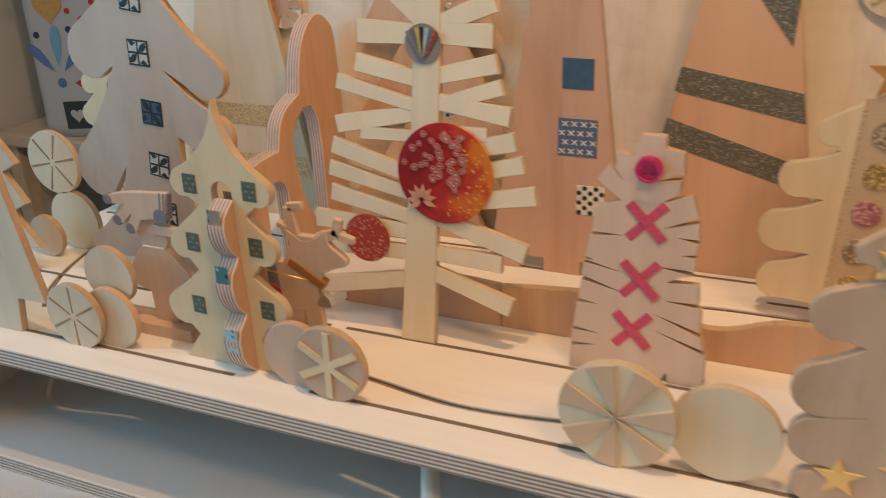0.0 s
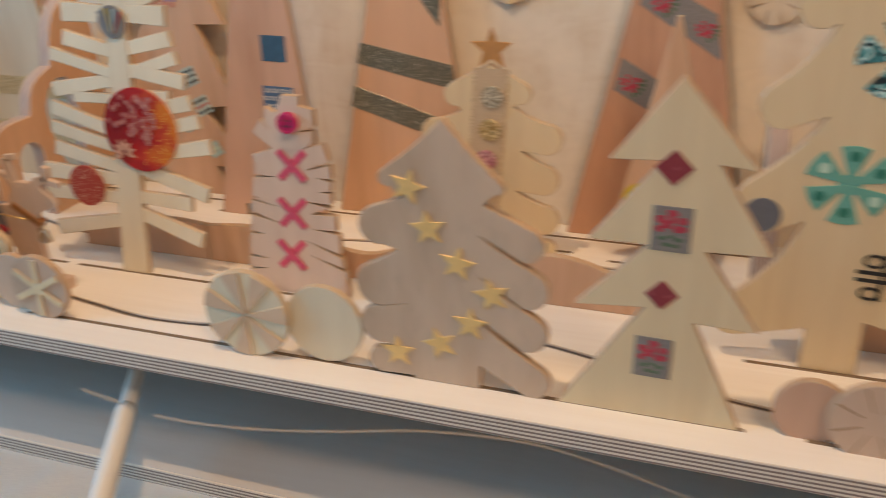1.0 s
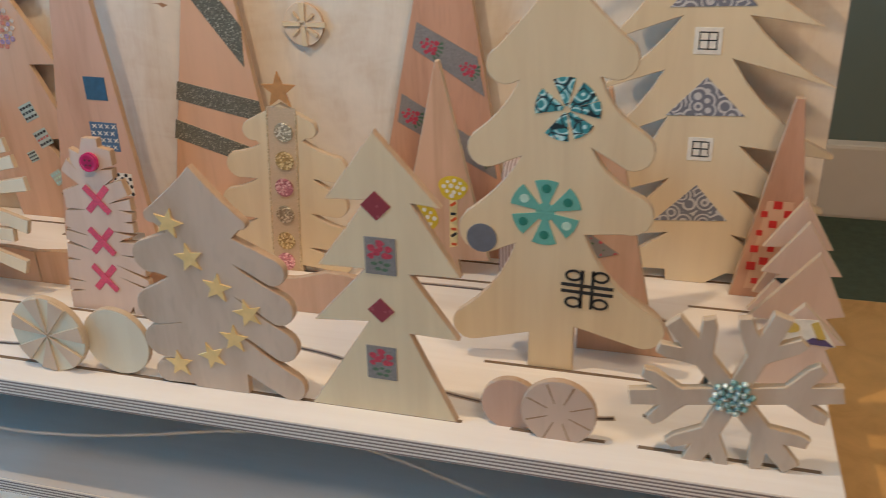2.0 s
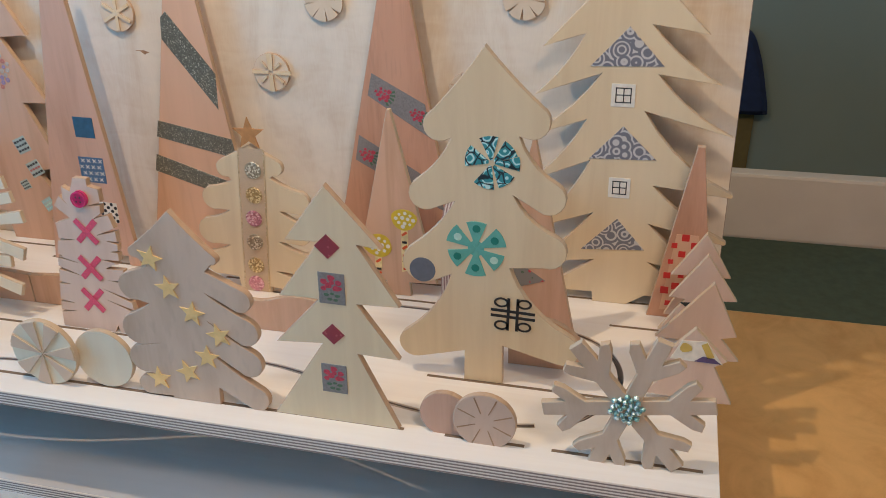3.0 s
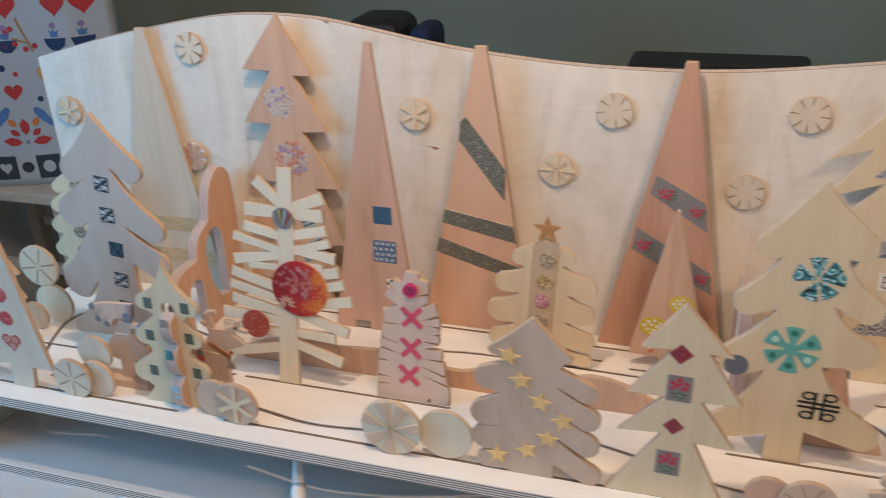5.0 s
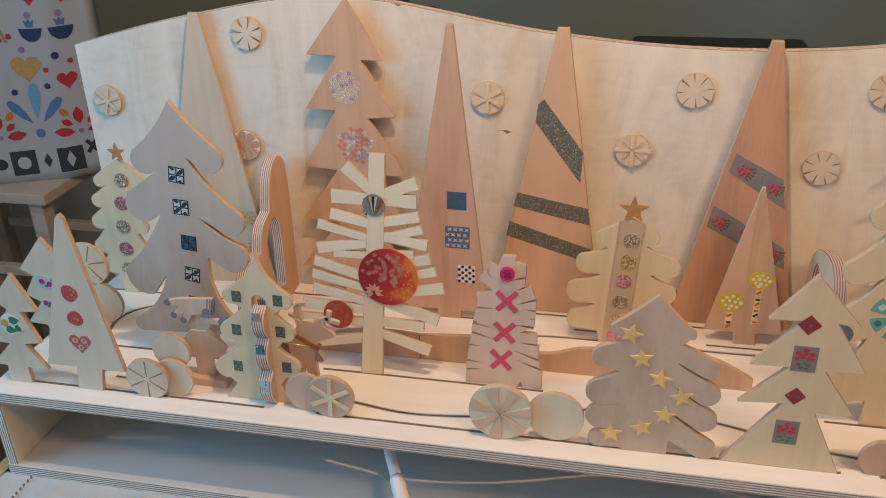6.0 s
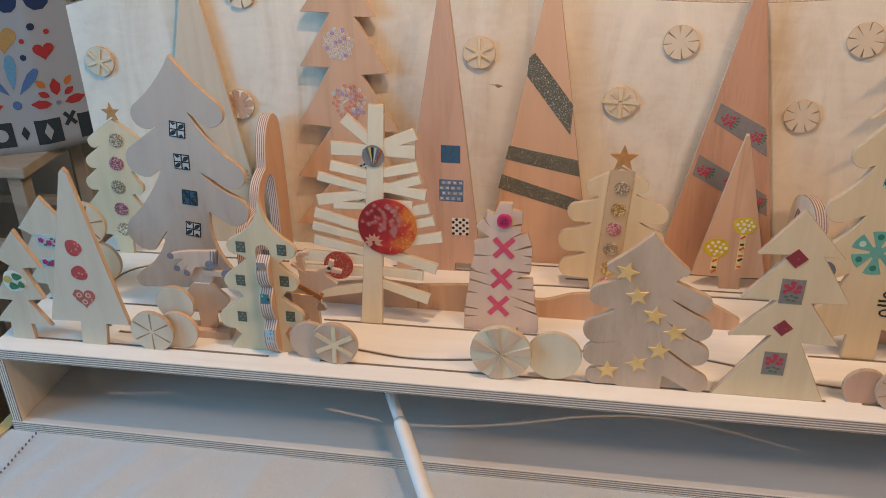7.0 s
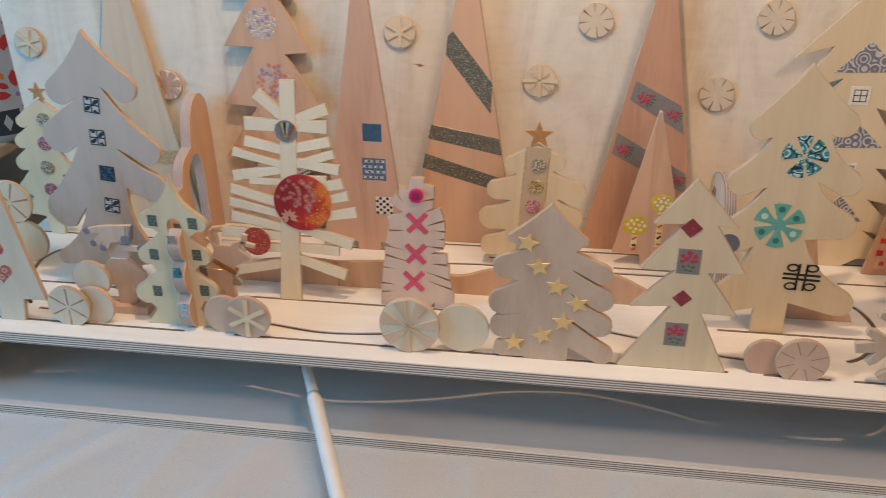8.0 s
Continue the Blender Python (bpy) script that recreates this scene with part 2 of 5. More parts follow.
PINK = wood("pinkish_alder", (0.66, 0.41, 0.29), 0.12, fleck=0.04)
ALDER = wood("alder", (0.68, 0.42, 0.27), 0.14)
REDDISH = wood("reddish_alder", (0.62, 0.34, 0.215), 0.13, fleck=0.06)
ROSY = wood("rosy_birch", (0.685, 0.51, 0.40), 0.08)
TABLE = veneer("table_birch", (0.76, 0.445, 0.16), 0.34)
EDGE = wood("thin_edge", (0.56, 0.39, 0.26), 0.15, (200, 200, 30))
PALE_EDGE = wood("pale_edge", (0.62, 0.48, 0.33), 0.08, (200, 200, 30))
KNOT_AND_CUT = wood("dark_knot_and_cut_shade", (0.40, 0.24, 0.13), 0.2, (200, 200, 30))
PLY_L, PLY_D = (0.82, 0.73, 0.62), (0.27, 0.20, 0.17)
PLY_Z = plies("plywood_edge_flat", "Z", PLY_L, PLY_D)
PLY_X = plies("plywood_edge_upright", "X", PLY_L, PLY_D)
PLY_WARM = plies("plywood_edge_warm", "X", (0.70, 0.56, 0.47), (0.32, 0.19, 0.155), 0.0024)
PLY_Y = plies("plywood_edge_back", "Y", PLY_L, PLY_D)
GOLD = plain("gold_foil", (0.92, 0.65, 0.28), 0.42, 0.4, 0.06)
COPPER = plain("copper_foil", (0.55, 0.275, 0.10), 0.45, 0.15, 0.14)
GOLD_WIRE = plain("gold_thread", (0.85, 0.62, 0.22), 0.3, 0.9, 0.1)
SILVER_TAPE = glitter("grey_glitter_tape", (0.15, 0.15, 0.12), (0.70, 0.68, 0.56), 0.0010, 0.35, (0.2, 0.72, 0.95))
SILVER_SEQUIN = glitter("silver_sequins", (0.36, 0.32, 0.23), (0.98, 0.94, 0.80), 0.0015)
GOLD_SEQUIN = glitter("gold_sequins", (0.42, 0.30, 0.13), (0.98, 0.85, 0.52), 0.0015)
PINK_SEQUIN = glitter("pink_sequins", (0.48, 0.19, 0.24), (0.98, 0.70, 0.74), 0.0015)
GOLD_RIBBON = glitter("gold_ribbon", (0.50, 0.38, 0.22), (0.78, 0.66, 0.45), 0.0009, 0.35)
SHEER = plain("sheer_beige_ribbon", (0.62, 0.47, 0.31), 0.45, 0.1, 0.08, 900)
TEAL_GEM = glitter("teal_rhinestones", (0.19, 0.37, 0.37), (0.84, 0.95, 0.95), 0.0024, 0.5)
FUCHSIA = plain("fuchsia_ribbon", (0.67, 0.08, 0.145), 0.6, 0.0, 0.2, 700, 0.3)
BUTTON = plain("fuchsia_button", (0.62, 0.035, 0.15), 0.25, 0.0, 0.08)
BLUE = plain("slate_blue_paper", (0.035, 0.115, 0.20), 0.6, 0.0, 0.15)
BLUE_DOT = plain("grey_blue_paper", (0.14, 0.16, 0.20), 0.6)
NAVY_PAPER = plain("navy_paper", (0.075, 0.15, 0.26), 0.6, 0.0, 0.12)
RED_PAPER = blossom_paper("red_blossom_paper")
RUST_PAPER = print_paper("rust_blossom_paper", (0.42, 0.06, 0.04), [(0.66, 0.40, 0.29), (0.46, 0.06, 0.045), (0.62, 0.34, 0.24)], 0.0021, 0.3)
FAN_PAPER = print_paper("fan_paper", (0.30, 0.28, 0.24), [(0.08, 0.08, 0.09), (0.72, 0.30, 0.10), (0.5, 0.5, 0.45)], 0.004, 0.4)
FLORAL = print_paper("grey_floral_tape", (0.27, 0.25, 0.22), [(0.60, 0.05, 0.07), (0.27, 0.25, 0.22), (0.55, 0.07, 0.08), (0.09, 0.16, 0.08), (0.27, 0.25, 0.22)], 0.0045)
ROSE = plain("rose_print", (0.50, 0.05, 0.08), 0.6, 0.0, 0.3, 900)
LEAF = plain("leaf_print", (0.09, 0.16, 0.09), 0.6, 0.0, 0.3, 900)
GREY_TAPE = plain("grey_linen_paper", (0.245, 0.225, 0.21), 0.7, 0.0, 0.15, 700)
MAROON = print_paper("maroon_print", (0.28, 0.035, 0.05), [(0.42, 0.10, 0.11), (0.28, 0.035, 0.05)], 0.003)
TEAL_DARK = print_paper("dark_teal_print", (0.03, 0.19, 0.22), [(0.35, 0.62, 0.62), (0.01, 0.035, 0.045), (0.12, 0.40, 0.43)], 0.0045)
BATIK = batik_paper("teal_batik_paper", (0.05, 0.28, 0.31), (0.55, 0.78, 0.77), (0.008, 0.025, 0.035), 0.009)
TEAL = plain("teal_paper", (0.13, 0.41, 0.34), 0.55, 0.0, 0.06)
TEAL_SPOT = plain("deep_teal_spot", (0.015, 0.20, 0.15), 0.5)
MINT = plain("mint_grey_paper", (0.46, 0.55, 0.50), 0.6, 0.0, 0.12)
PAPER_TEAL = plain("pale_teal_ink", (0.38, 0.66, 0.66), 0.5)
PAPER_BLUE = print_paper("blue_sprig_paper", (0.36, 0.55, 0.62), [(0.05, 0.22, 0.32), (0.36, 0.55, 0.62), (0.10, 0.30, 0.42)], 0.0035)
PALE_SPOT = plain("pale_green_spot", (0.50, 0.72, 0.60), 0.5)
ROSETTE = plain("rosette_pink", (0.50, 0.17, 0.15), 0.4, 0.0, 0.2, 900)
SPARK = plain("ochre_orange_ink", (0.78, 0.42, 0.10), 0.5)
PETAL_PINK = plain("petal_pink_ink", (0.70, 0.37, 0.26), 0.4)
DAISY = plain("daisy_cream", (0.72, 0.48, 0.36), 0.4)
PURPLE_INK = plain("purple_ink", (0.10, 0.07, 0.17), 0.6)
YELLOW_PLAIN = plain("ochre_print", (0.62, 0.44, 0.10), 0.5)
BLACK = plain("black_ink", (0.018, 0.018, 0.02), 0.6)
INK = plain("dark_blue_ink", (0.014, 0.03, 0.038), 0.6)
GREEN_INK = plain("green_grey_print", (0.10, 0.13, 0.10), 0.7, 0.0, 0.4, 900)
PAPER_WHITE = plain("cream_paper", (0.82, 0.77, 0.66), 0.7)
PAPER_GREY = plain("pale_grey_paper", (0.55, 0.57, 0.55), 0.7)
SCROLL = scrolls("grey_scroll_paper", (0.19, 0.195, 0.225), (0.60, 0.58, 0.56), 0.0075)
YELLOW_CAP = plain("yellow_ink", (0.66, 0.47, 0.03), 0.5, 0.0, 0.12)
STEM = plain("pale_yellow_ink", (0.78, 0.62, 0.30), 0.5, 0.0, 0.2)
FLAME = plain("orange_red_ink", (0.70, 0.10, 0.02), 0.5)
RED_SQ = plain("red_check", (0.62, 0.03, 0.025), 0.6)
RED_DOT = print_paper("red_flower_print", (0.56, 0.08, 0.07), [(0.72, 0.30, 0.24), (0.5, 0.06, 0.06)], 0.004)
HEART_PRINT = print_paper("pink_heart_print", (0.52, 0.13, 0.10), [(0.75, 0.50, 0.38), (0.5, 0.12, 0.10)], 0.004)
LEAF_GREEN = plain("deep_green_print", (0.045, 0.20, 0.09), 0.6, 0.0, 0.3, 500)
MAGENTA = plain("magenta_print", (0.50, 0.03, 0.14), 0.6, 0.0, 0.25, 700)
BEAD_CLEAR = plain("clear_sequin", (0.80, 0.76, 0.70), 0.2, 0.3, 0.1)
BEAD_PINK = plain("pink_sequin", (0.78, 0.32, 0.25), 0.2, 0.2, 0.1)
BEAD_LILAC = plain("lilac_sequin", (0.52, 0.42, 0.66), 0.2, 0.3, 0.1)
SLOT_SHADE = plain("slot_shadow_wood", (0.20, 0.14, 0.09), 0.9)
CLOTH = plain("white_linen", (0.90, 0.935, 0.965), 0.9, 0.0, 0.06, 700, 0.15)
WALL = plain("grey_green_wall", (0.24, 0.272, 0.212), 0.85, 0.0, 0.05, 3, 0.1)
SIDE_WALL = plain("grey_wall", (0.68, 0.71, 0.73), 0.9, 0.0, 0.04, 3)
CEIL = plain("white_ceiling", (0.75, 0.74, 0.71), 0.9, 0.0, 0.03, 3)
FLOOR = wood("dark_floor", (0.16, 0.09, 0.05), 0.2, (3, 20, 20), rough=0.5)
RAIL = plain("grey_painted_rail", (0.47, 0.43, 0.37), 0.6, 0.0, 0.05, 20)
GREEN_SEAT = plain("dark_green_upholstery", (0.105, 0.125, 0.075), 0.9, 0.0, 0.1, 60)
CHAIR_WOOD = wood("light_chair_wood", (0.62, 0.53, 0.42), 0.12, (12, 40, 40))
NAVY = plain("navy_cloth", (0.012, 0.022, 0.06), 0.85, 0.0, 0.15, 60)
OCHRE_CLOTH = plain("ochre_cloth", (0.16, 0.11, 0.03), 0.9, 0.0, 0.1, 60)
DARK = plain("black_plastic", (0.012, 0.012, 0.013), 0.45)
DOWEL = plain("white_stick_paint", (0.80, 0.77, 0.72), 0.45, 0.0, 0.03, 40)
BAG = plain("white_printed_cotton", (0.48, 0.52, 0.55), 0.9, 0.0, 0.03, 500, 0.2)
FIGURE = wood("figure_maple", (0.70, 0.52, 0.40), 0.08)
LEATHER = plain("tan_leather", (0.36, 0.15, 0.05), 0.55, 0.0, 0.2, 300)
SILVER = plain("silver_metal", (0.75, 0.74, 0.70), 0.25, 0.9, 0.05)
GREY_CLOTH = plain("grey_felt", (0.22, 0.22, 0.26), 0.95, 0.0, 0.2, 900)


# ---------------------------------------------------------------- shaping helpers
K = 0.001      # plans below are in millimetres


def area(loop):
    return 0.5 * sum(a[0] * b[1] - b[0] * a[1] for a, b in zip(loop, loop[1:] + loop[:1]))


def inset(loop, d):
    out = []
    n = len(loop)
    for i in range(n):
        a, b, c = Vector(loop[i - 1]), Vector(loop[i]), Vector(loop[(i + 1) % n])
        e1, e2 = (b - a), (c - b)
        e1 = e1.normalized() if e1.length > 1e-9 else Vector((1, 0))
        e2 = e2.normalized() if e2.length > 1e-9 else e1
        n1, n2 = Vector((-e1.y, e1.x)), Vector((-e2.y, e2.x))
        m = n1 + n2
        m = m.normalized() if m.length > 1e-4 else n1
        k = min(1.8, 1 / max(0.3, m.dot(n1)))
        out.append(tuple(b + m * d * k))
    return out


def slab(outline, thick, holes=(), soft=0.5, turn=None):
    """A board cut to an outline (mm, x and z), from y = 0 to y = thick, with eased edges. Returns a mesh."""
    loops = [list(outline) if area(list(outline)) > 0 else list(outline)[::-1]]
    for h in holes:
        loops.append(list(h) if area(list(h)) < 0 else list(h)[::-1])
    verts, faces, mats = [], [], []
    front_ids, back_ids, flat = [], [], []
    for loop in loops:
        small = inset(loop, soft)
        rings = [(small, 0.0), (loop, soft), (loop, thick - soft), (small, thick)]
        base = len(verts)
        n = len(loop)
        for ring, y in rings:
            verts += [(p[0] * K, y * K, p[1] * K) for p in ring]
        for k in range(3):
            for i in range(n):
                j = (i + 1) % n
                faces.append((base + k * n + i, base + k * n + j, base + (k + 1) * n + j, base + (k + 1) * n + i))
                mats.append(1)
        front_ids += [base + i for i in range(n)]
        back_ids += [base + 3 * n + i for i in range(n)]
        flat.append([Vector((p[0], p[1], 0)) for p in small])
    for tri in tessellate_polygon(flat):
        faces.append(tuple(front_ids[i] for i in tri))
        mats.append(0)
        faces.append(tuple(back_ids[i] for i in reversed(tri)))
        mats.append(0)
    me = bpy.data.meshes.new("slab")
    me.from_pydata(verts, [], faces)
    me.polygons.foreach_set("material_index", mats)
    bm = bmesh.new()
    bm.from_mesh(me)
    bmesh.ops.recalc_face_normals(bm, faces=bm.faces)
    bm.to_mesh(me)
    bm.free()
    if turn is not None:
        me.transform(turn)
    me.shade_smooth()
    me.set_sharp_from_angle(angle=radians(32))
    return me


def link(name, me, mats, parent=None, label="", at=(0, 0, 0), rot=None):
    for m in (mats if isinstance(mats, (list, tuple)) else [mats]):
        me.materials.append(m)
    ob = new(name, me)
    if parent is not None:
        ob.parent = parent
    ob.location = at
    if rot is not None:
        ob.rotation_euler = [radians(a) for a in rot]
    return tagged(ob, label)


def part(name, bm, material, parent, label="", at=(0, 0, 0), rot=None):
    me = bpy.data.meshes.new(name)
    bm.to_mesh(me)
    bm.free()
    return link(name, me, material, parent, label, at, rot)


def thing(name, at, label, category, group="", rot=None):
    ob = new(name)
    ob.empty_display_size = 0.02
    ob.location = at
    if rot is not None:
        ob.rotation_euler = [radians(a) for a in rot]
    return tagged(ob, label, category, group)


def shift(loop, dx, dz=0):
    return [(x - dx, z - dz) for x, z in loop]


def circle(x, z, r, n=28, squash=1.0, wob=0.0, seed=0):
    return [(x + r * (1 + wob * math.sin(3 * a + seed) + wob * 0.6 * math.sin(5 * a + 2 * seed)) * math.cos(a),
             z + r * squash * (1 + wob * math.sin(3 * a + seed)) * math.sin(a)) for a in (2 * math.pi * i / n for i in range(n))]


def star(x, z, r, inner=0.42, points=5, turn=90):
    return [(x + (r if i % 2 == 0 else r * inner) * math.cos(radians(turn) + math.pi * i / points),
             z + (r if i % 2 == 0 else r * inner) * math.sin(radians(turn) + math.pi * i / points)) for i in range(2 * points)]


def rect(x, z, w, h, turn=0.0):
    c, s = math.cos(radians(turn)), math.sin(radians(turn))
    return [(x + a * c - b * s, z + a * s + b * c) for a, b in ((-w / 2, -h / 2), (w / 2, -h / 2), (w / 2, h / 2), (-w / 2, h / 2))]


def strip(x0, z0, x1, z1, w, w1=None):
    """A straight strip between two points."""
    d = Vector((x1 - x0, z1 - z0)).normalized()
    a, b = w / 2, (w1 or w) / 2
    return [(x0 + d.y * a, z0 - d.x * a), (x1 + d.y * b, z1 - d.x * b), (x1 - d.y * b, z1 + d.x * b), (x0 - d.y * a, z0 + d.x * a)]


def curve_through(pts, closed=False, per=8):
    out = []
    n = len(pts)
    for i in range(n if closed else n - 1):
        p = [Vector(pts[(i + k) % n] if closed else pts[min(max(i + k, 0), n - 1)]) for k in (-1, 0, 1, 2)]
        for s in range(per):
            t = s / per
            q = 0.5 * (2 * p[1] + (p[2] - p[0]) * t + (2 * p[0] - 5 * p[1] + 4 * p[2] - p[3]) * t * t + (3 * p[1] - p[0] - 3 * p[2] + p[3]) * t ** 3)
            out.append((q.x, q.y))
    if not closed:
        out.append(tuple(pts[-1]))
    return out


def side(apex, tiers, s):
    """One side of a tree from the tip downwards. Each tier: its outermost x and z, the radius of its rounded end,
    the bow of its upper edge, and the notch under it."""
    pts = [apex]
    last = Vector(apex)
    for xt, zt, r, bow, xn, zn in tiers:
        cx, cz = xt - s * r, zt
        top = Vector((cx + s * r * math.cos(radians(62)), cz + r * math.sin(radians(62))))
        way = top - last
        nrm = Vector((-way.y, way.x)) * (-s)
        for t in (0.2, 0.4, 0.6, 0.8):
            q = last + way * t + nrm * (bow * 4 * t * (1 - t))
            pts.append((q.x, q.y))
        if r > 0:
            for k in range(9):
                a = radians(62 - k * 21)
                pts.append((cx + s * r * math.cos(a), cz + r * math.sin(a)))
        else:
            pts.append((xt, zt))
        low = Vector(pts[-1])
        end = Vector((xn, zn))
        for t in (0.35, 0.7):
            q = low + (end - low) * t
            pts.append((q.x, q.y))
        pts.append((xn, zn))
        last = end
    return pts


def tree_outline(apex, right, left, base, round_top=0.0):
    """apex x, z; tiers down each side; base: left x, right x of the trunk at z = 0."""
    r = side(apex, right, 1)
    l = side(apex, left, -1)
    return r + [(base[1], 0), (base[0], 0)] + l[:0:-1]


def board_tree(name, outline, x, y, mats, label, thick=6.0, group="", soft=0.5, holes=()):
    """A tree cut from one board, standing in its slot. Returns the thing; parts go under it."""
    t = thing(name, (x * K, y * K, 0), label, "wooden tree", group)
    link("board", slab(shift(outline, x), thick, [shift(h, x) for h in holes], soft), mats, t)
    return t


def patch(name, outline, mat, tree, x, label="", thick=0.6, sunk=0.15, lift=0.0, holes=()):
    """A flat piece glued on the front of a tree."""
    return link(name, slab(shift(outline, x), thick, [shift(h, x) for h in holes], min(0.15, thick / 4)), [mat, mat], tree, label,
                at=(0, (-thick + sunk - lift) * K, 0))


def box_mesh(x0, x1, y0, y1, z0, z1, bevel=0.0):
    bm = bmesh.new()
    bmesh.ops.create_cube(bm, size=1)
    for v in bm.verts:
        v.co = Vector(((x0 + x1) / 2 + v.co.x * (x1 - x0), (y0 + y1) / 2 + v.co.y * (y1 - y0), (z0 + z1) / 2 + v.co.z * (z1 - z0)))
    if bevel:
        bmesh.ops.bevel(bm, geom=bm.edges[:], offset=bevel, segments=2, affect="EDGES", profile=0.6)
    return bm


def tube(points, radius, n=8):
    """A round rod along a run of points."""
    bm = bmesh.new()
    rings = []
    pts = [Vector(p) for p in points]
    for i, p in enumerate(pts):
        d = (pts[min(i + 1, len(pts) - 1)] - pts[max(i - 1, 0)]).normalized()
        u = d.orthogonal().normalized() if not rings else (last_u - d * last_u.dot(d)).normalized()
        last_u = u
        w = d.cross(u)
        r = radius[i] if isinstance(radius, (list, tuple)) else radius
        rings.append([bm.verts.new(p + (u * math.cos(2 * math.pi * k / n) + w * math.sin(2 * math.pi * k / n)) * r) for k in range(n)])
    for a, b in zip(rings, rings[1:]):
        for k in range(n):
            f = bm.faces.new((a[k], a[(k + 1) % n], b[(k + 1) % n], b[k]))
            f.smooth = True
    bm.faces.new(rings[0][::-1])
    bm.faces.new(rings[-1])
    return bm


# ---------------------------------------------------------------- the room
def structure(name, bm, mat, label):
    ob = part(name, bm, mat, None)
    return tagged(ob, label, "", "", "structure")


structure("floor", box_mesh(-1.60, 2.6, -2.6, 1.75, -0.90, -0.86), FLOOR, "dark brown wooden floor under the table")
structure("ceiling", box_mesh(-1.60, 2.6, -2.6, 1.75, 1.70, 1.76), CEIL, "plain white ceiling")
structure("wall_north", box_mesh(-1.60, 2.6, 1.65, 1.75, -0.86, 1.70), WALL, "dark grey-green painted wall")
structure("wall_east", box_mesh(2.5, 2.6, -2.6, 1.65, -0.86, 1.70), SIDE_WALL, "plain grey wall")
structure("wall_south", box_mesh(-1.60, 2.5, -2.6, -2.5, -0.86, 1.70), SIDE_WALL, "plain grey wall")


def west_walls():
    """The wall with the window opening."""
    outline = [(-2500, -860), (1650, -860), (1650, 1700), (-2500, 1700)]
    hole = [(-1070, 150), (-130, 150), (-130, 1090), (-1070, 1090)]
    me = slab(outline, 100, [hole], 1.0, Matrix.Translation((-1.50, 0, 0)) @ Matrix.Rotation(radians(90), 4, "Z"))
    tagged(link("wall_west", me, [SIDE_WALL, SIDE_WALL]), "plain grey wall with a window opening", "", "", "structure")


west_walls()

# ---------------------------------------------------------------- table and cloth
TZ = -111.0     # table top


def table():
    t = thing("table", (0.2, 0.0, TZ * K - 0.03), "beech wood table with a glossy honey-coloured top", "table")
    part("tabletop", box_mesh(-0.734, 1.5, -1.1, 0.47, 0.0, 0.029, 0.004), TABLE, t)
    for x in (-0.67, 1.40):
        for y in (-1.0, 0.38):
            part("leg", box_mesh(x - 0.03, x + 0.03, y - 0.03, y + 0.03, -0.719, -0.001, 0.003), TABLE, t)


table()


def cloth():
    """A white linen runner with a hem-stitched edge, a little wavy."""
    bm = bmesh.new()
    nx, ny = 190, 60
    creases = ((-0.43, 0.35, 0.010, 0.0036), (-0.385, 0.55, 0.008, 0.0032), (-0.33, 0.42, 0.013, 0.0048), (-0.27, 0.60, 0.009, 0.0042), (-0.20, 0.15, 0.012, 0.0034), (-0.11, 0.45, 0.010, 0.0036),
               (-0.02, 0.25, 0.020, 0.0034), (0.10, -0.2, 0.011, 0.0030), (0.19, 0.10, 0.016, 0.0026), (0.27, 0.3, 0.014, 0.0030), (0.40, -0.1, 0.010, 0.0026))
    x0, x1, y0, y1 = -0.516, 0.50, -0.75, 0.055
    grid = []
    for j in range(ny + 1):
        row = []
        for i in range(nx + 1):
            x, y = x0 + (x1 - x0) * i / nx, y0 + (y1 - y0) * j / ny
            calm = min(1.0, max(0.0, (-y - 0.001) / 0.009))
            z = 0.0030 * calm * (0.5 * math.sin(x * 47 + 3 * math.sin(y * 5)) * noise.noise(Vector((x * 3, y * 2, 8))) + noise.noise(Vector((x * 6, y * 6, 0))) + 0.5 * noise.noise(Vector((x * 17, y * 15, 4))) + 0.8)
            z += calm * sum(h * math.exp(-((x - xc - lean * y) / w) ** 2) for xc, lean, w, h in creases)
            row.append(bm.verts.new((x + 0.001 * math.sin(y * 40) * (1 - i / nx), y, TZ * K + 0.0005 + z)))
        grid.append(row)
    for j in range(ny):
        for i in range(nx):
            bm.faces.new((grid[j][i], grid[j][i + 1], grid[j + 1][i + 1], grid[j + 1][i])).smooth = True
    bmesh.ops.solidify(bm, geom=bm.faces[:], thickness=-0.0004)
    c = thing("table_runner", (0, 0, 0), "white linen table runner with a row of hemstitch holes", "tablecloth")
    part("linen", bm, CLOTH, c)
    for k in range(70):
        y = -0.004 - k * 0.0064
        part("stitch_hole", box_mesh(-0.4789, -0.4781, y - 0.0011, y + 0.0011, TZ * K + 0.0006, TZ * K + 0.0042), GREY_CLOTH, c)


cloth()

# ---------------------------------------------------------------- the box with its shelf and back board
X0, X1, YB = -508.0, 569.0, 280.0


def track_line():
    pts = [(-385, 50), (-330, 57), (-250, 67), (-160, 57), (-117, 50), (-60, 42), (3, 48), (60, 62), (120, 80), (190, 87), (250, 76),
           (309, 58), (351, 50), (400, 47), (440, 53), (473, 72), (494, 120), (480, 168), (435, 195), (330, 205), (228, 206), (120, 208),
           (48, 206), (-27, 191), (-78, 179), (-153, 164), (-205, 157), (-290, 178), (-381, 203), (-427, 190), (-446, 160), (-438, 120), (-417, 78)]
    return curve_through(pts, True, 8)


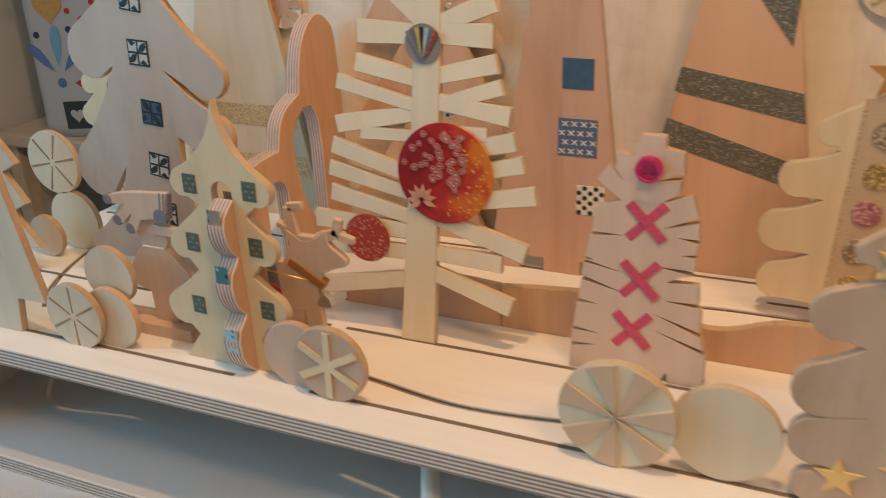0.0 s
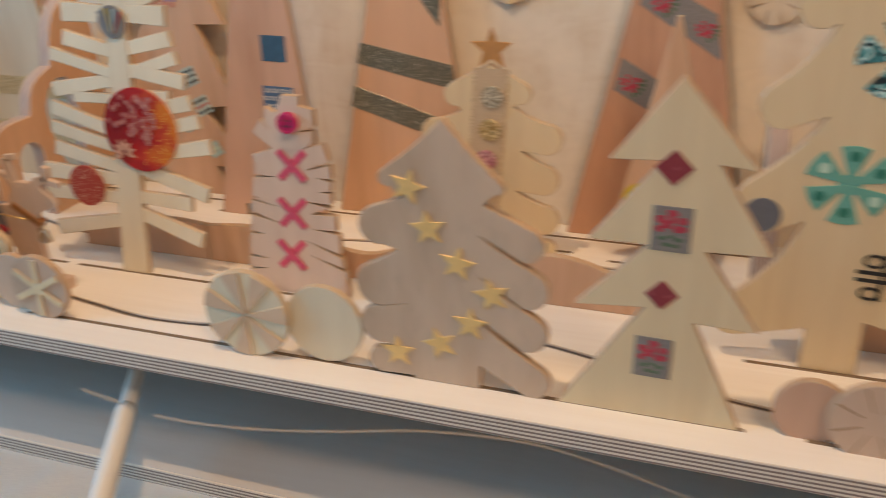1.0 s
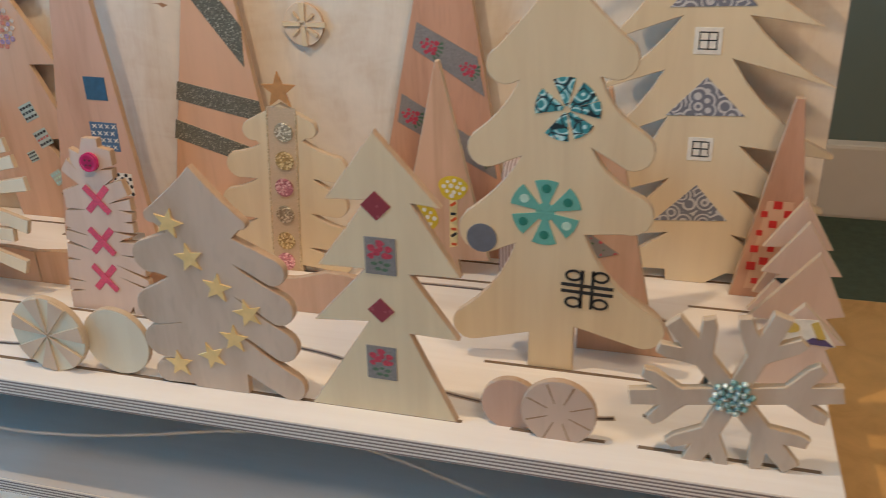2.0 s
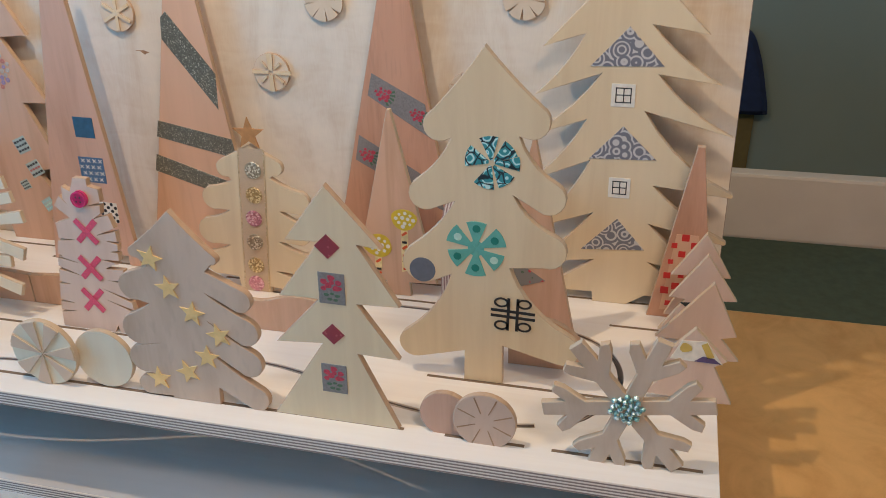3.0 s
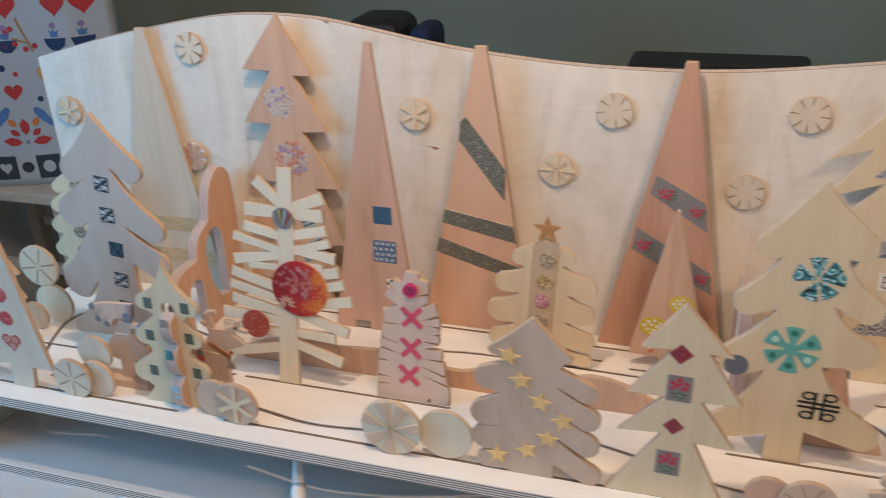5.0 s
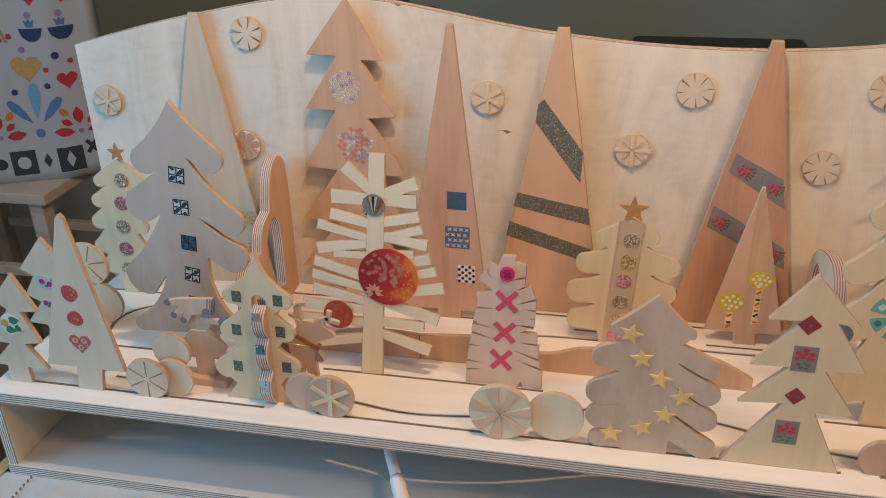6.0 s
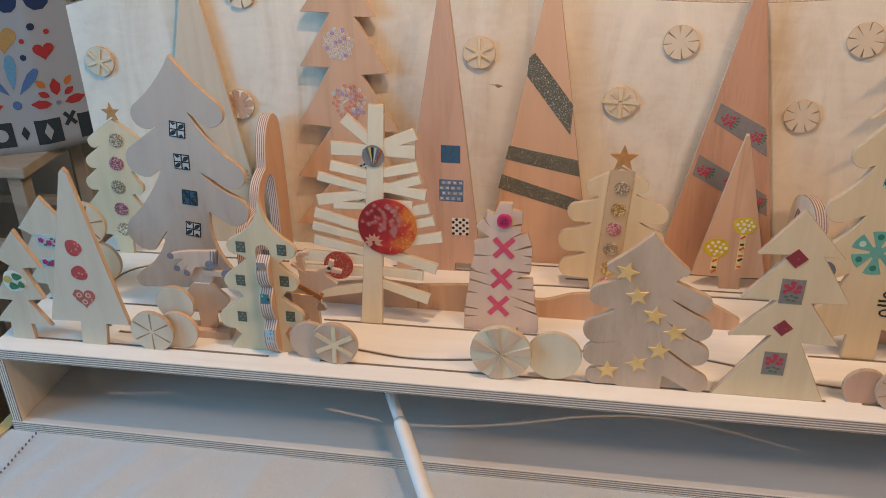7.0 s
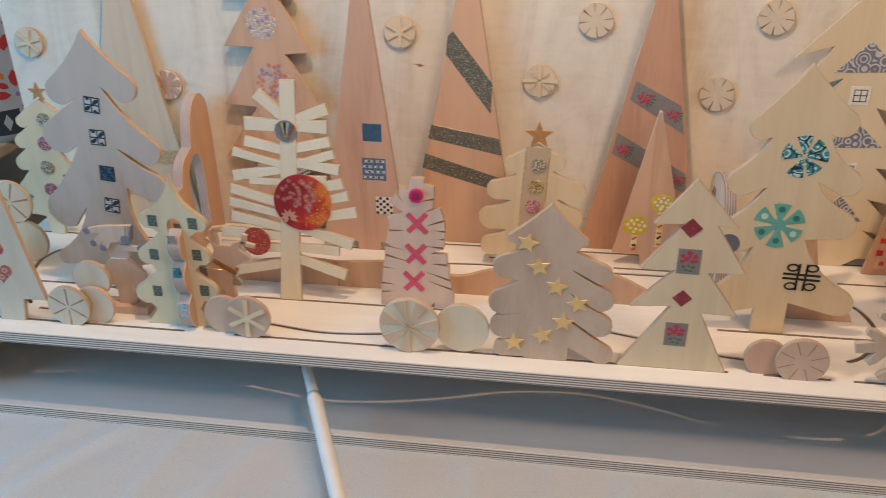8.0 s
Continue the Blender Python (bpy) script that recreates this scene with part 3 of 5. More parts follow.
def ribbon_of(pts, w):
    """The outline of a narrow slot that follows a run of points."""
    left, right = [], []
    for i, p in enumerate(pts):
        a, b = Vector(pts[max(i - 1, 0)]), Vector(pts[min(i + 1, len(pts) - 1)])
        d = (b - a).normalized()
        n = Vector((-d.y, d.x)) * (w / 2)
        left.append((p[0] + n.x, p[1] + n.y))
        right.append((p[0] - n.x, p[1] - n.y))
    return left + right[::-1]


def shelf_box():
    t = thing("display_box", (0, 0, TZ * K), "open-fronted birch plywood box with slotted top and wavy back", "display box")
    line = track_line()
    n = len(line)
    # the track is cut through in runs, with short bridges left between them
    runs = []
    for a, b in ((0, 14), (17, 112), (115, 150), (153, 190), (193, 226), (229, 262)):
        runs.append(ribbon_of([line[i % n] for i in range(a, b)], 4.6))
    slots = [rect((a + b) / 2, y, b - a, 3.0) for a, b, y in (
        (-492, -205, 25.5), (-150, 340, 25.5), (372, 432, 25.5), (452, 558, 25.5),
        (-520 + 20, -340, 104.5), (-330, -180, 101.5), (-168, 68, 101.5), (338, 505, 99),
        (-190, -62, 139.5), (-40, 272, 139.5), (405, 474, 133.5), (478, 540, 212), (-500, -250, 226), (235, 320, 218), (90, 205, 226), (-119, -4, 231),
        (-260, -70, 254), (-64, 116, 254), (172, 340, 254), (400, 566, 258))]
    turn = Matrix.Rotation(radians(90), 4, "X")
    outer = [(X0, 0), (X1, 0), (X1, YB - 0.5), (X0, YB - 0.5)]

    # top: cut through by the track alone; dark strips paint the tree slots' shade
    up = -TZ * K
    flip = Matrix.Rotation(radians(-90), 4, "X")
    top = slab(outer, 14.0, runs, 0.4, flip)
    ob = link("shelf", top, [SHELF, PLY_Z], t, "smooth birch shelf", at=(0, 0, up))
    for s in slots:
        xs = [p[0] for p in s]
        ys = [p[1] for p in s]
        part("slot", box_mesh(min(xs) * K, max(xs) * K, min(ys) * K, max(ys) * K, up - 0.0020, up + 0.00025), SLOT_SHADE, t, "dark strip painting the shade of a saw slot")
    part("bottom_board", box_mesh(X0 * K, X1 * K, 0.0, 0.2795, 0.0, 0.0135, 0.0004), PLY_Z, t)
    link("bottom_veneer", slab([(X0 + 12, 1), (X1 - 12, 1), (X1 - 12, YB - 2), (X0 + 12, YB - 2)], 0.5, (), 0.1, flip), [SHADED_BIRCH, SHADED_BIRCH], t, at=(0, 0, 0.0141))
    for x in (X0 + 1.0, X1 - 13.0):
        part("side_board", box_mesh(0, 0.012, 0.0004, 0.2795, 0.0136, up - 0.0141, 0.0004), PLY_X, t, at=(x * K, 0, 0))
    part("side_veneer", box_mesh(0.0, 0.0004, 0.0012, 0.278, 0.0146, up - 0.0143), BIRCH, t, at=((X0 + 13.0) * K, 0, 0))
    part("side_veneer", box_mesh(0.0, 0.0004, 0.0012, 0.278, 0.0146, up - 0.0143), BIRCH, t, at=((X1 - 13.5) * K, 0, 0))
    # back board with its wavy top
    tops = curve_through([(-512, 298), (-455, 313), (-393, 328), (-296, 347), (-240, 355), (-187, 357), (-130, 354), (-80, 346), (0, 331), (56, 323), (150, 314),
                          (250, 311), (330, 314), (400, 321), (480, 330), (562, 337)], False, 6)
    outline = [(-512, TZ), (571, TZ), (571, 329)] + [(569, 334), (565, 336.6)] + tops[::-1]
    link("back_board", slab(shift(outline, 0, TZ), 12.0, (), 0.5), [BOARD, PLY_Y], t, "pale birch plywood back board with a wavy top", at=(0, YB * K, 0))
    return t


box = shelf_box()
for kx, kz, kw in ((2, 214, 4.2), (-116, 350, 3.4), (205, 30, 3.6)):
    # a dark eye with a short tail on either side
    eye = [(kx - 2.3 * kw, kz + 0.5 * kw), (kx - 0.8 * kw, kz + 0.30 * kw), (kx + 0.3 * kw, kz - 0.45 * kw), (kx + 1.0 * kw, kz - 0.1 * kw), (kx + 1.7 * kw, kz + 0.10 * kw),
           (kx + 0.9 * kw, kz + 0.35 * kw), (kx + 0.2 * kw, kz + 0.62 * kw), (kx - 0.7 * kw, kz + 0.55 * kw)]
    link("knot", slab(shift(eye, 0, TZ), 0.4, (), 0.1), [KNOT_AND_CUT, KNOT_AND_CUT], box, "small dark knot in the veneer", at=(0, (YB - 0.12) * K, 0))



# ---------------------------------------------------------------- snow discs
def wedge(x, z, r, a0, a1, n=6, inner=0.0):
    pts = [(x + r * math.cos(radians(a0 + (a1 - a0) * i / n)), z + r * math.sin(radians(a0 + (a1 - a0) * i / n))) for i in range(n + 1)]
    if inner:
        return pts + [(x + inner * math.cos(radians(a1)), z + inner * math.sin(radians(a1))), (x + inner * math.cos(radians(a0)), z + inner * math.sin(radians(a0)))]
    return pts + [(x, z)]


def snow_disc(x, y, z, r, style, label, mats=(BIRCH, EDGE), group="wooden snow discs", thick=5.0, turn=0.0, tilt=0.0):
    """A round slice of wood with cut or glued rays."""
    t = thing("snow_disc", (x * K, y * K, z * K), label, "wooden disc", group, rot=(0, tilt, 0))
    if style in ("cut", "fan"):
        # narrow tapered cuts of uneven width from the rim towards the middle
        count, gap, reach = (8, 2.4, 0.42) if style == "cut" else (7, 6.0, 0.30)
        step = 360 / count
        gaps = [gap * (1 + 0.45 * math.sin(5.1 * k + x)) for k in range(count + 1)]
        gaps[count] = gaps[0]
        loop = []
        for k in range(count):
            a0, a1 = turn + step * k + gaps[k], turn + step * (k + 1) - gaps[k + 1]
            rim = r * (1 + 0.025 * math.sin(2.3 * k + x))
            loop += [(rim * math.cos(radians(a0 + (a1 - a0) * i / 5)), rim * math.sin(radians(a0 + (a1 - a0) * i / 5))) for i in range(6)]
            c = radians(turn + step * (k + 1))
            deep = r * reach * (1 + 0.2 * math.sin(3.7 * k + x))
            loop.append((deep * math.cos(c), deep * math.sin(c)))
        link("disc", slab(loop, thick - 1.2, (), 0.25), mats, t)
        link("backing", slab(circle(0, 0, r * 0.985, 32), 1.0, (), 0.2), mats, t, at=(0, (thick - 1.0) * K, 0))
    else:
        link("disc", slab(circle(0, 0, r, 36), thick, (), 0.4), mats, t)
    if style == "rays":
        for k in range(6):
            a = turn + 60 * k
            link("ray", slab(strip(-0.05 * r * math.cos(radians(a)), -0.05 * r * math.sin(radians(a)), 0.90 * r * math.cos(radians(a)), 0.90 * r * math.sin(radians(a)), r * 0.19), 1.6, (), 0.2),
                 [PALE, PALE_EDGE], t, at=(0, -(1.45 + 0.03 * k) * K, 0))
    if style == "petals":
        # warm rounded petals glued on a white disc
        for k in range(8):
            a = turn + 45 * k
            petal = [(d * r * math.cos(radians(a + w)), d * r * math.sin(radians(a + w))) for d, w in
                     ((0.30, -24), (0.62, -18), (0.86, -17), (0.97, -10), (1.0, 0), (0.97, 10), (0.86, 17), (0.62, 18), (0.30, 24))]
            link("petal", slab(petal, 1.6, (), 0.25), [REDDISH, PALE_EDGE], t, "warm wooden petal", at=(0, -(1.35 + 0.02 * (k % 2)) * K, 0))
        link("hub", slab(circle(0, 0, r * 0.42, 18), 1.6, (), 0.25), [REDDISH, PALE_EDGE], t, at=(0, -1.45 * K, 0))
    if style == "bars":
        # two long bars and four short stubs round the middle
        for a, d0, d1, w in ((0, 0.12, 1.12, 0.26), (178, 0.12, 1.05, 0.24), (90, 0.10, 1.0, 0.34), (270, 0.10, 1.0, 0.30), (42, 0.30, 0.72, 0.15), (132, 0.30, 0.74, 0.15), (-38, 0.26, 0.86, 0.20), (222, 0.30, 0.76, 0.15)):
            c, sn = math.cos(radians(a + turn)), math.sin(radians(a + turn))
            link("ray", slab(strip(d0 * r * c, d0 * r * sn, d1 * r * c, d1 * r * sn, r * w * 0.7, r * w), 1.5, (), 0.2), [PALE, EDGE], t, at=(0, -(1.3 + 0.001 * (a % 90)) * K, 0))
    if style == "pinwheel":
        for k in range(7):
            a = turn + 360 / 7 * k + 4 * math.sin(2.1 * k)
            link("blade", slab(wedge(0, 0, r * 0.985, a - 14, a + 12, 6), 1.7, (), 0.3), [BLADE, PALE_EDGE], t, "warm raised blade", at=(0, -(1.5 + 0.03 * k) * K, 0))
    if style == "slits":
        # thin dark strips on the uncut face paint the shade in fine slits
        for k in range(8):
            a = turn + 45 * k
            link("saw_cut", slab(strip(0.32 * r * math.cos(radians(a)), 0.32 * r * math.sin(radians(a)), 0.93 * r * math.cos(radians(a)), 0.93 * r * math.sin(radians(a)), r * 0.03, r * 0.05), 0.5, (), 0.1),
                 [KNOT_AND_CUT, KNOT_AND_CUT], t, at=(0, -0.2 * K, 0))
    if style == "spokes":
        # wider brown strips, likewise painted shade for six cuts
        for k in range(6):
            a = turn + 60 * k
            link("saw_cut", slab(strip(0.12 * r * math.cos(radians(a)), 0.12 * r * math.sin(radians(a)), 0.93 * r * math.cos(radians(a)), 0.93 * r * math.sin(radians(a)), r * 0.045, r * 0.085), 0.5, (), 0.1),
                 [KNOT_AND_CUT, KNOT_AND_CUT], t, at=(0, -0.2 * K, 0))
    if style == "snow_star":
        link("star", slab(star(0, 0, r * 1.24, 0.22, 6, turn), 2.0, (), 0.3), [BLADE, EDGE], t, at=(0, -1.9 * K, 0))
    return t


for x, z, style, turn in ((-291, 317, "fan", 20), (-18, 253, "rays", 30), (199, 269, "cut", 8), (140, 201, "bars", 0),
                          (384, 275, "cut", 38), (334, 191, "cut", 22), (-481, 232, "rays", 15)):
    snow_disc(x, YB - 3.6, z, 18.5, style, "small round birch disc with carved snow rays on the back board", group="snow discs on the back board", turn=turn, thick=3.5)
snow_disc(-309, YB - 3.6, 184, 18.5, "petals", "small white disc with a flower of warm wooden petals", mats=(SHELF, EDGE), group="snow discs on the back board", turn=10, thick=3.5)
snow_disc(542, YB - 3.6, 307, 18.0, "snow_star", "small white birch disc with a six-pointed wooden star", mats=(SHELF, EDGE), group="snow discs on the back board", turn=84, thick=3.5)

FRONT = 22.0
snow_disc(-159, FRONT + 6, 21, 22, "plain", "plain round rosy grey disc standing in the front slot", (TAUPE, EDGE), "snow balls in front")
snow_disc(-132, FRONT, 23.5, 24, "rays", "round rosy grey disc with a raised six-armed star", (TAUPE, EDGE), "snow balls in front", turn=88)
snow_disc(87, FRONT + 3, 27, 26.5, "plain", "plain round cream disc", (CREAM, PALE_EDGE), "snow balls in front")
snow_disc(36, FRONT - 3, 30, 30, "pinwheel", "large round cream disc with raised warm pinwheel blades", (CREAM, PALE_EDGE), "snow balls in front", turn=8)
snow_disc(372, FRONT + 5, 17, 19.5, "plain", "plain round pinkish disc", (PINK, EDGE), "snow balls in front")
snow_disc(403, FRONT - 1, 20, 23.5, "slits", "round rosy disc with fine carved rays", (TAUPE, EDGE), "snow balls in front", turn=20)
snow_disc(-328, FRONT - 1, 22, 23.5, "spokes", "round pale disc with six saw-cut rays", (BIRCH, EDGE), "snow balls in front", turn=28)
snow_disc(-303, FRONT + 6, 21, 22, "plain", "plain pale disc with a reddish rim", (BIRCH, ALDER), "snow balls in front")
snow_disc(-304, FRONT + 13, 49, 20.5, "plain", "small plain disc leaning on two others", (BIRCH, EDGE), "snow balls in front")
snow_disc(-456, 150, 26, 26, "plain", "plain cream disc under a rayed one", (CREAM, PALE_EDGE), "snowman discs")
snow_disc(-466, 150, 76, 27, "spokes", "round cream disc with saw-cut rays on top of another", (CREAM, PALE_EDGE), "snowman discs", turn=12)
snow_disc(-470, 130, 18, 18, "plain", "small plain pale disc", (BIRCH, EDGE), "snowman discs")

# ---------------------------------------------------------------- left group of trees
def window_tile(tree, x0, x, z, w, turn, dark=False):
    """A small printed window with four curved panes."""
    o = patch("window_tile", rect(x, z, w, w, turn), INK, tree, x0, "small dark window print")
    c, s = math.cos(radians(turn)), math.sin(radians(turn))

    def put(name, pts, mat, thick):
        patch(name, [(x + p * c - q * s, z + p * s + q * c) for p, q in pts], mat, o, x0, thick=thick, sunk=0.05)

    g, e = w * 0.045, w * 0.43
    for k in range(4):
        ca, sa = ((1, 0), (0, 1), (-1, 0), (0, -1))[k]
        square = [(g, g), (e, g), (e, e), (g, e)]
        leaf = [(g, g), (e * 0.62, e * 0.16), (e, e * 0.55), (e * 0.98, e * 0.98), (e * 0.50, e * 0.86), (e * 0.22, e * 0.56)]
        put("pane", [(p * ca - q * sa, p * sa + q * ca) for p, q in square], PAPER_GREY if not dark else BLUE, 0.25)
        if (k + dark) % 2 == 0:
            put("leaf_figure", [(p * ca - q * sa, p * sa + q * ca) for p, q in leaf], INK, 0.32)
        else:
            put("leaf_figure", [(p * ca - q * sa, p * sa + q * ca) for p, q in [(e * 0.9, g), (e, e * 0.5), (e, e), (e * 0.55, e * 0.6)]], INK, 0.32)


def tree_small_left():
    out = tree_outline((-459, 132), [(-438, 90, 0, 0, -458, 88), (-443, 52, 0, 0, -462, 49), (-442, 19, 0, 0, -466, 20)],
                       [(-487, 99, 0, 0, -473, 90), (-501, 49, 0, 0, -481, 48), (-508, 20, 0, 0, -491, 20)], (-492, -466))
    t = board_tree("wooden_tree", out, -478, FRONT, [BIRCH, EDGE], "small pale three-tier birch tree with a green leaf print", 5.5, "little trees")
    pp = patch("leaf_print", circle(-472, 72, 13, 24, 0.97, 0.03, 2), PAPER_WHITE, t, -478, "round cream print with green leaves and a yellow fruit")
    for dx, dz, r, q, seed in ((4.5, 6.0, 5.6, 0.75, 1), (-1.5, -5.5, 5.4, 0.8, 2), (7.5, -3.5, 3.6, 1.1, 3)):
        patch("leaf_blot", circle(-472 + dx, 72 + dz, r, 14, q, 0.12, seed), LEAF_GREEN, pp, -478, thick=0.2, sunk=-0.5 - 0.01 * seed)
    patch("fruit_blot", circle(-479, 74, 4.4, 12, 1.0, 0.08, 4), YELLOW_PLAIN, pp, -478, thick=0.2, sunk=-0.54)


def tree_red_dots():
    out = [(-387, 202), (-383, 198), (-352, 27), (-378, 27), (-383, 0), (-412, 0), (-407, 28), (-441, 27), (-391, 198)]
    t = board_tree("wooden_tree", out, -397, FRONT, [BIRCH, EDGE], "narrow pale birch triangle tree with three red prints", 5.5, "little trees")
    patch("red_print", circle(-395, 116, 8.9, 20, 1.05, 0.05, 1), RED_DOT, t, -397, "round red flower print")
    patch("red_print", circle(-395, 87, 8.9, 20, 0.95, 0.05, 4), RED_DOT, t, -397, "round red flower print")
    heart = [(-396 + 12.5 * math.sin(a) ** 3, 58 + 0.78 * (13 * math.cos(a) - 5 * math.cos(2 * a) - 2 * math.cos(3 * a) - math.cos(4 * a)))
             for a in (2 * math.pi * i / 24 for i in range(24))]
    patch("heart_print", heart, HEART_PRINT, t, -397, "faded red heart print")
    for x, z in ((-401, 61), (-391, 61), (-396, 53)):
        patch("ring_print", circle(x, z, 3.2, 10), DAISY, t, -397, thick=0.2, sunk=-0.5, holes=[circle(x, z, 1.7, 8)])


def tree_pink_prints():
    out = tree_outline((-480, 132), [(-448, 92, 0, 0, -464, 84), (-447, 60, 0, 0, -465, 51), (-443, 23, 0, 0, -470, 21)],
                       [(-514, 92, 0, 0, -499, 84), (-514, 60, 0, 0, -497, 51), (-520, 23, 0, 0, -496, 21)], (-494, -472))
    t = board_tree("wooden_tree", out, -482, 101, [BIRCH, EDGE], "small pale birch tree with pink flower prints", 5.5, "little trees")
    for outline, cx, cz, w in (([(-496, 86), (-468, 86), (-462, 76), (-470, 68), (-494, 70)], -480, 77, 14), (rect(-484, 50, 24, 12, 8), -484, 50, 10)):
        pp = patch("flower_print", outline, PAPER_GREY, t, -482, "pale paper with magenta flowers and dark leaves")
        for k, (u, v, r) in enumerate(((-0.62, 0.22, 3.6), (0.05, -0.12, 4.0), (0.68, 0.12, 3.2))):
            for j in range(5):
                a = 2 * math.pi * j / 5 + k
                patch("flower_petal", circle(cx + u * w + r * 0.55 * math.cos(a), cz + v * w * 0.6 + r * 0.5 * math.sin(a), r * 0.46, 7), MAGENTA, pp, -482, thick=0.2, sunk=-0.4 - 0.01 * j)
        for k, (u, v, a) in enumerate(((-0.3, -0.45, 30), (0.36, 0.5, -40), (0.42, -0.48, 10))):
            x, z = cx + u * w, cz + v * w * 0.6
            patch("leaf_blot", circle(x, z, 2.6, 8, 0.55), LEAF_GREEN, pp, -482, thick=0.2, sunk=-0.46 - 0.01 * k)


def tree_sequin_left():
    tiersR = [(-414, 150, 7, -0.02, -432, 143), (-420, 121, 8, 0, -436, 113), (-424, 92, 9, 0, -440, 82), (-428, 62, 9, 0, -444, 50), (-430, 34, 8, 0, -452, 24)]
    tiersL = [(-485, 150, 8, -0.02, -470, 145), (-493, 124, 9, 0, -480, 116), (-499, 96, 10, 0, -484, 86), (-502, 63, 10, 0, -486, 51), (-500, 34, 8, 0, -476, 24)]
    out = tree_outline((-448, 179), tiersR, tiersL, (-474, -454))
    t = board_tree("wooden_tree", out, -463, 222, [PALE, PALE_EDGE], "pale lobed tree with a column of sequin dots and a star", 5.5)
    for x, z, m in ((-447, 153, SILVER_SEQUIN), (-453, 123, PINK_SEQUIN), (-457, 92, SILVER_SEQUIN), (-459, 62, PINK_SEQUIN), (-461, 34, SILVER_SEQUIN)):
        patch("sequin_dot", circle(x, z, 9.0, 18), m, t, -463, "pink sequin dot" if m is PINK_SEQUIN else "silver sequin dot", 1.2)
    patch("star", star(-446, 188, 12, 0.42), COPPER, t, -463, "copper-coloured star", 2.0)


def tree_tall_windows():
    tiersR = [(-250, 235, 15, 0.03, -288, 236), (-236, 168, 15, 0.06, -284, 171), (-237, 128, 17, 0.05, -281, 126), (-256, 44, 9, 0.12, -284, 33)]
    tiersL = [(-349, 231, 15, 0.05, -318, 223), (-364, 182, 19, 0.0, -327, 172), (-379, 98, 22, 0.04, -333, 101), (-381, 38, 9, 0.10, -316, 32)]
    out = tree_outline((-298, 293), tiersR, tiersL, (-321, -289))
    t = board_tree("wooden_tree", out, -305, 98, [POPLAR, EDGE], "tall wavy greyish tree with a column of five window prints", 6.0)
    for k, (x, z, tn) in enumerate(((-301, 217, 8), (-302, 182, 4), (-300, 142, 6), (-302, 105, 8), (-303, 70, 6))):
        window_tile(t, -305, x, z, 17, -tn, k == 2)


def house_tree():
    y = 36.0
    tiersR = [(-167, 119, 9, 0.13, -186, 104), (-168, 83, 10, 0.02, -187, 65), (-166, 43, 12, 0.02, -188, 22)]
    tiersL = [(-238, 121, 9, 0.13, -219, 108), (-246, 81, 10, 0.02, -228, 64), (-257, 36, 12, 0.02, -236, 18)]
    out = tree_outline((-199, 172), tiersR, tiersL, (-250, -178))
    door = [(-208, 108), (-194, 108)] + [(-201 + 7 * math.cos(radians(a)), 117 + 7 * math.sin(radians(a))) for a in range(0, 181, 20)]
    t = board_tree("house_tree", out, -205, y, [PALE, PALE_EDGE], "pale onion-shaped house tree with printed windows and a crossing plywood spine", 6.0, holes=[door])
    for x, z in ((-223, 121), (-181, 120), (-228, 83), (-182, 85), (-232, 40), (-180, 44)):
        w = patch("window_print", rect(x, z, 9.5, 12, -2), GREEN_INK, t, -205, "small dark window print")
        for k in range(9):
            u, v = (k % 3 - 1) * 2.5, (k // 3 - 1) * 3.3
            patch("leaf_figure", circle(x + u + (0.5 if k % 2 else -0.4), z + v, 1.0 + 0.25 * (k % 2), 7, 0.7), GREY_TAPE if k % 2 else LEAF, w, -205, thick=0.25, sunk=0.05)
    # the spine crosses the house and shows three lobes in front of it, each hanging over the next
    prof = [(0, 114)]
    for top, low, d in ((112, 77, 12), (77, 39, 13), (40, 0, 14)):
        h = top - low
        prof += [(-d * 0.45, top - h * 0.05), (-d * 0.82, top - h * 0.16), (-d, top - h * 0.36), (-d * 0.94, top - h * 0.58), (-d * 0.70, top - h * 0.78), (-d * 0.25, low + h * 0.05)]
    prof += [(0, 0)]
    me = slab(prof + [(0.02, 60)], 13.0, (), 0.5, Matrix.Rotation(radians(90), 4, "Z"))
    link("spine", me, [ALDER, PLY_WARM], t, "plywood spine with layered edge", at=(0.012, -0.0003, 0))
    me = slab([(0, 0), (-16, 0), (-24, 14), (-20, 34), (-8, 42), (-18, 52), (-19, 70), (-8, 80), (-14, 92), (-13, 108), (0, 116)][::-1], 12.0, (), 0.5, Matrix.Rotation(radians(-90), 4, "Z"))
    link("spine", me, [ALDER, PLY_WARM], t, "plywood spine with layered edge", at=(0.0, 0.0063, 0))
    for z, m, d in ((103, FAN_PAPER, 11.2), (68, TEAL_DARK, 12.4), (27, PAPER_BLUE, 13.6)):
        patch("paper_strip", rect(-199.5, z, 9, 16), m, t, -205, "blue patterned paper strip", 0.4, 0.0, d)


def gate(name, x, outline, holes, label, face, turn=0):
    """An upright plywood gate across the track, its face to the side."""
    x, y0 = x
    t = thing(name, (x * K, y0 * K, 0), label, "wooden gate", "gates over the track", rot=(0, 0, -turn))
    me = slab(shift(outline, y0), 12.0, [shift(h, y0) for h in holes], 0.6, Matrix.Rotation(radians(90), 4, "Z"))
    link("plywood", me, [face, PLY_WARM], t)


def arch(y0, y1, top, n=9):
    r = (y1 - y0) / 2
    return [(y0, 0), (y0, top - r)] + [((y0 + y1) / 2 - r * math.cos(math.pi * i / n), top - r + r * math.sin(math.pi * i / n)) for i in range(1, n)] + [(y1, top - r), (y1, 0)]


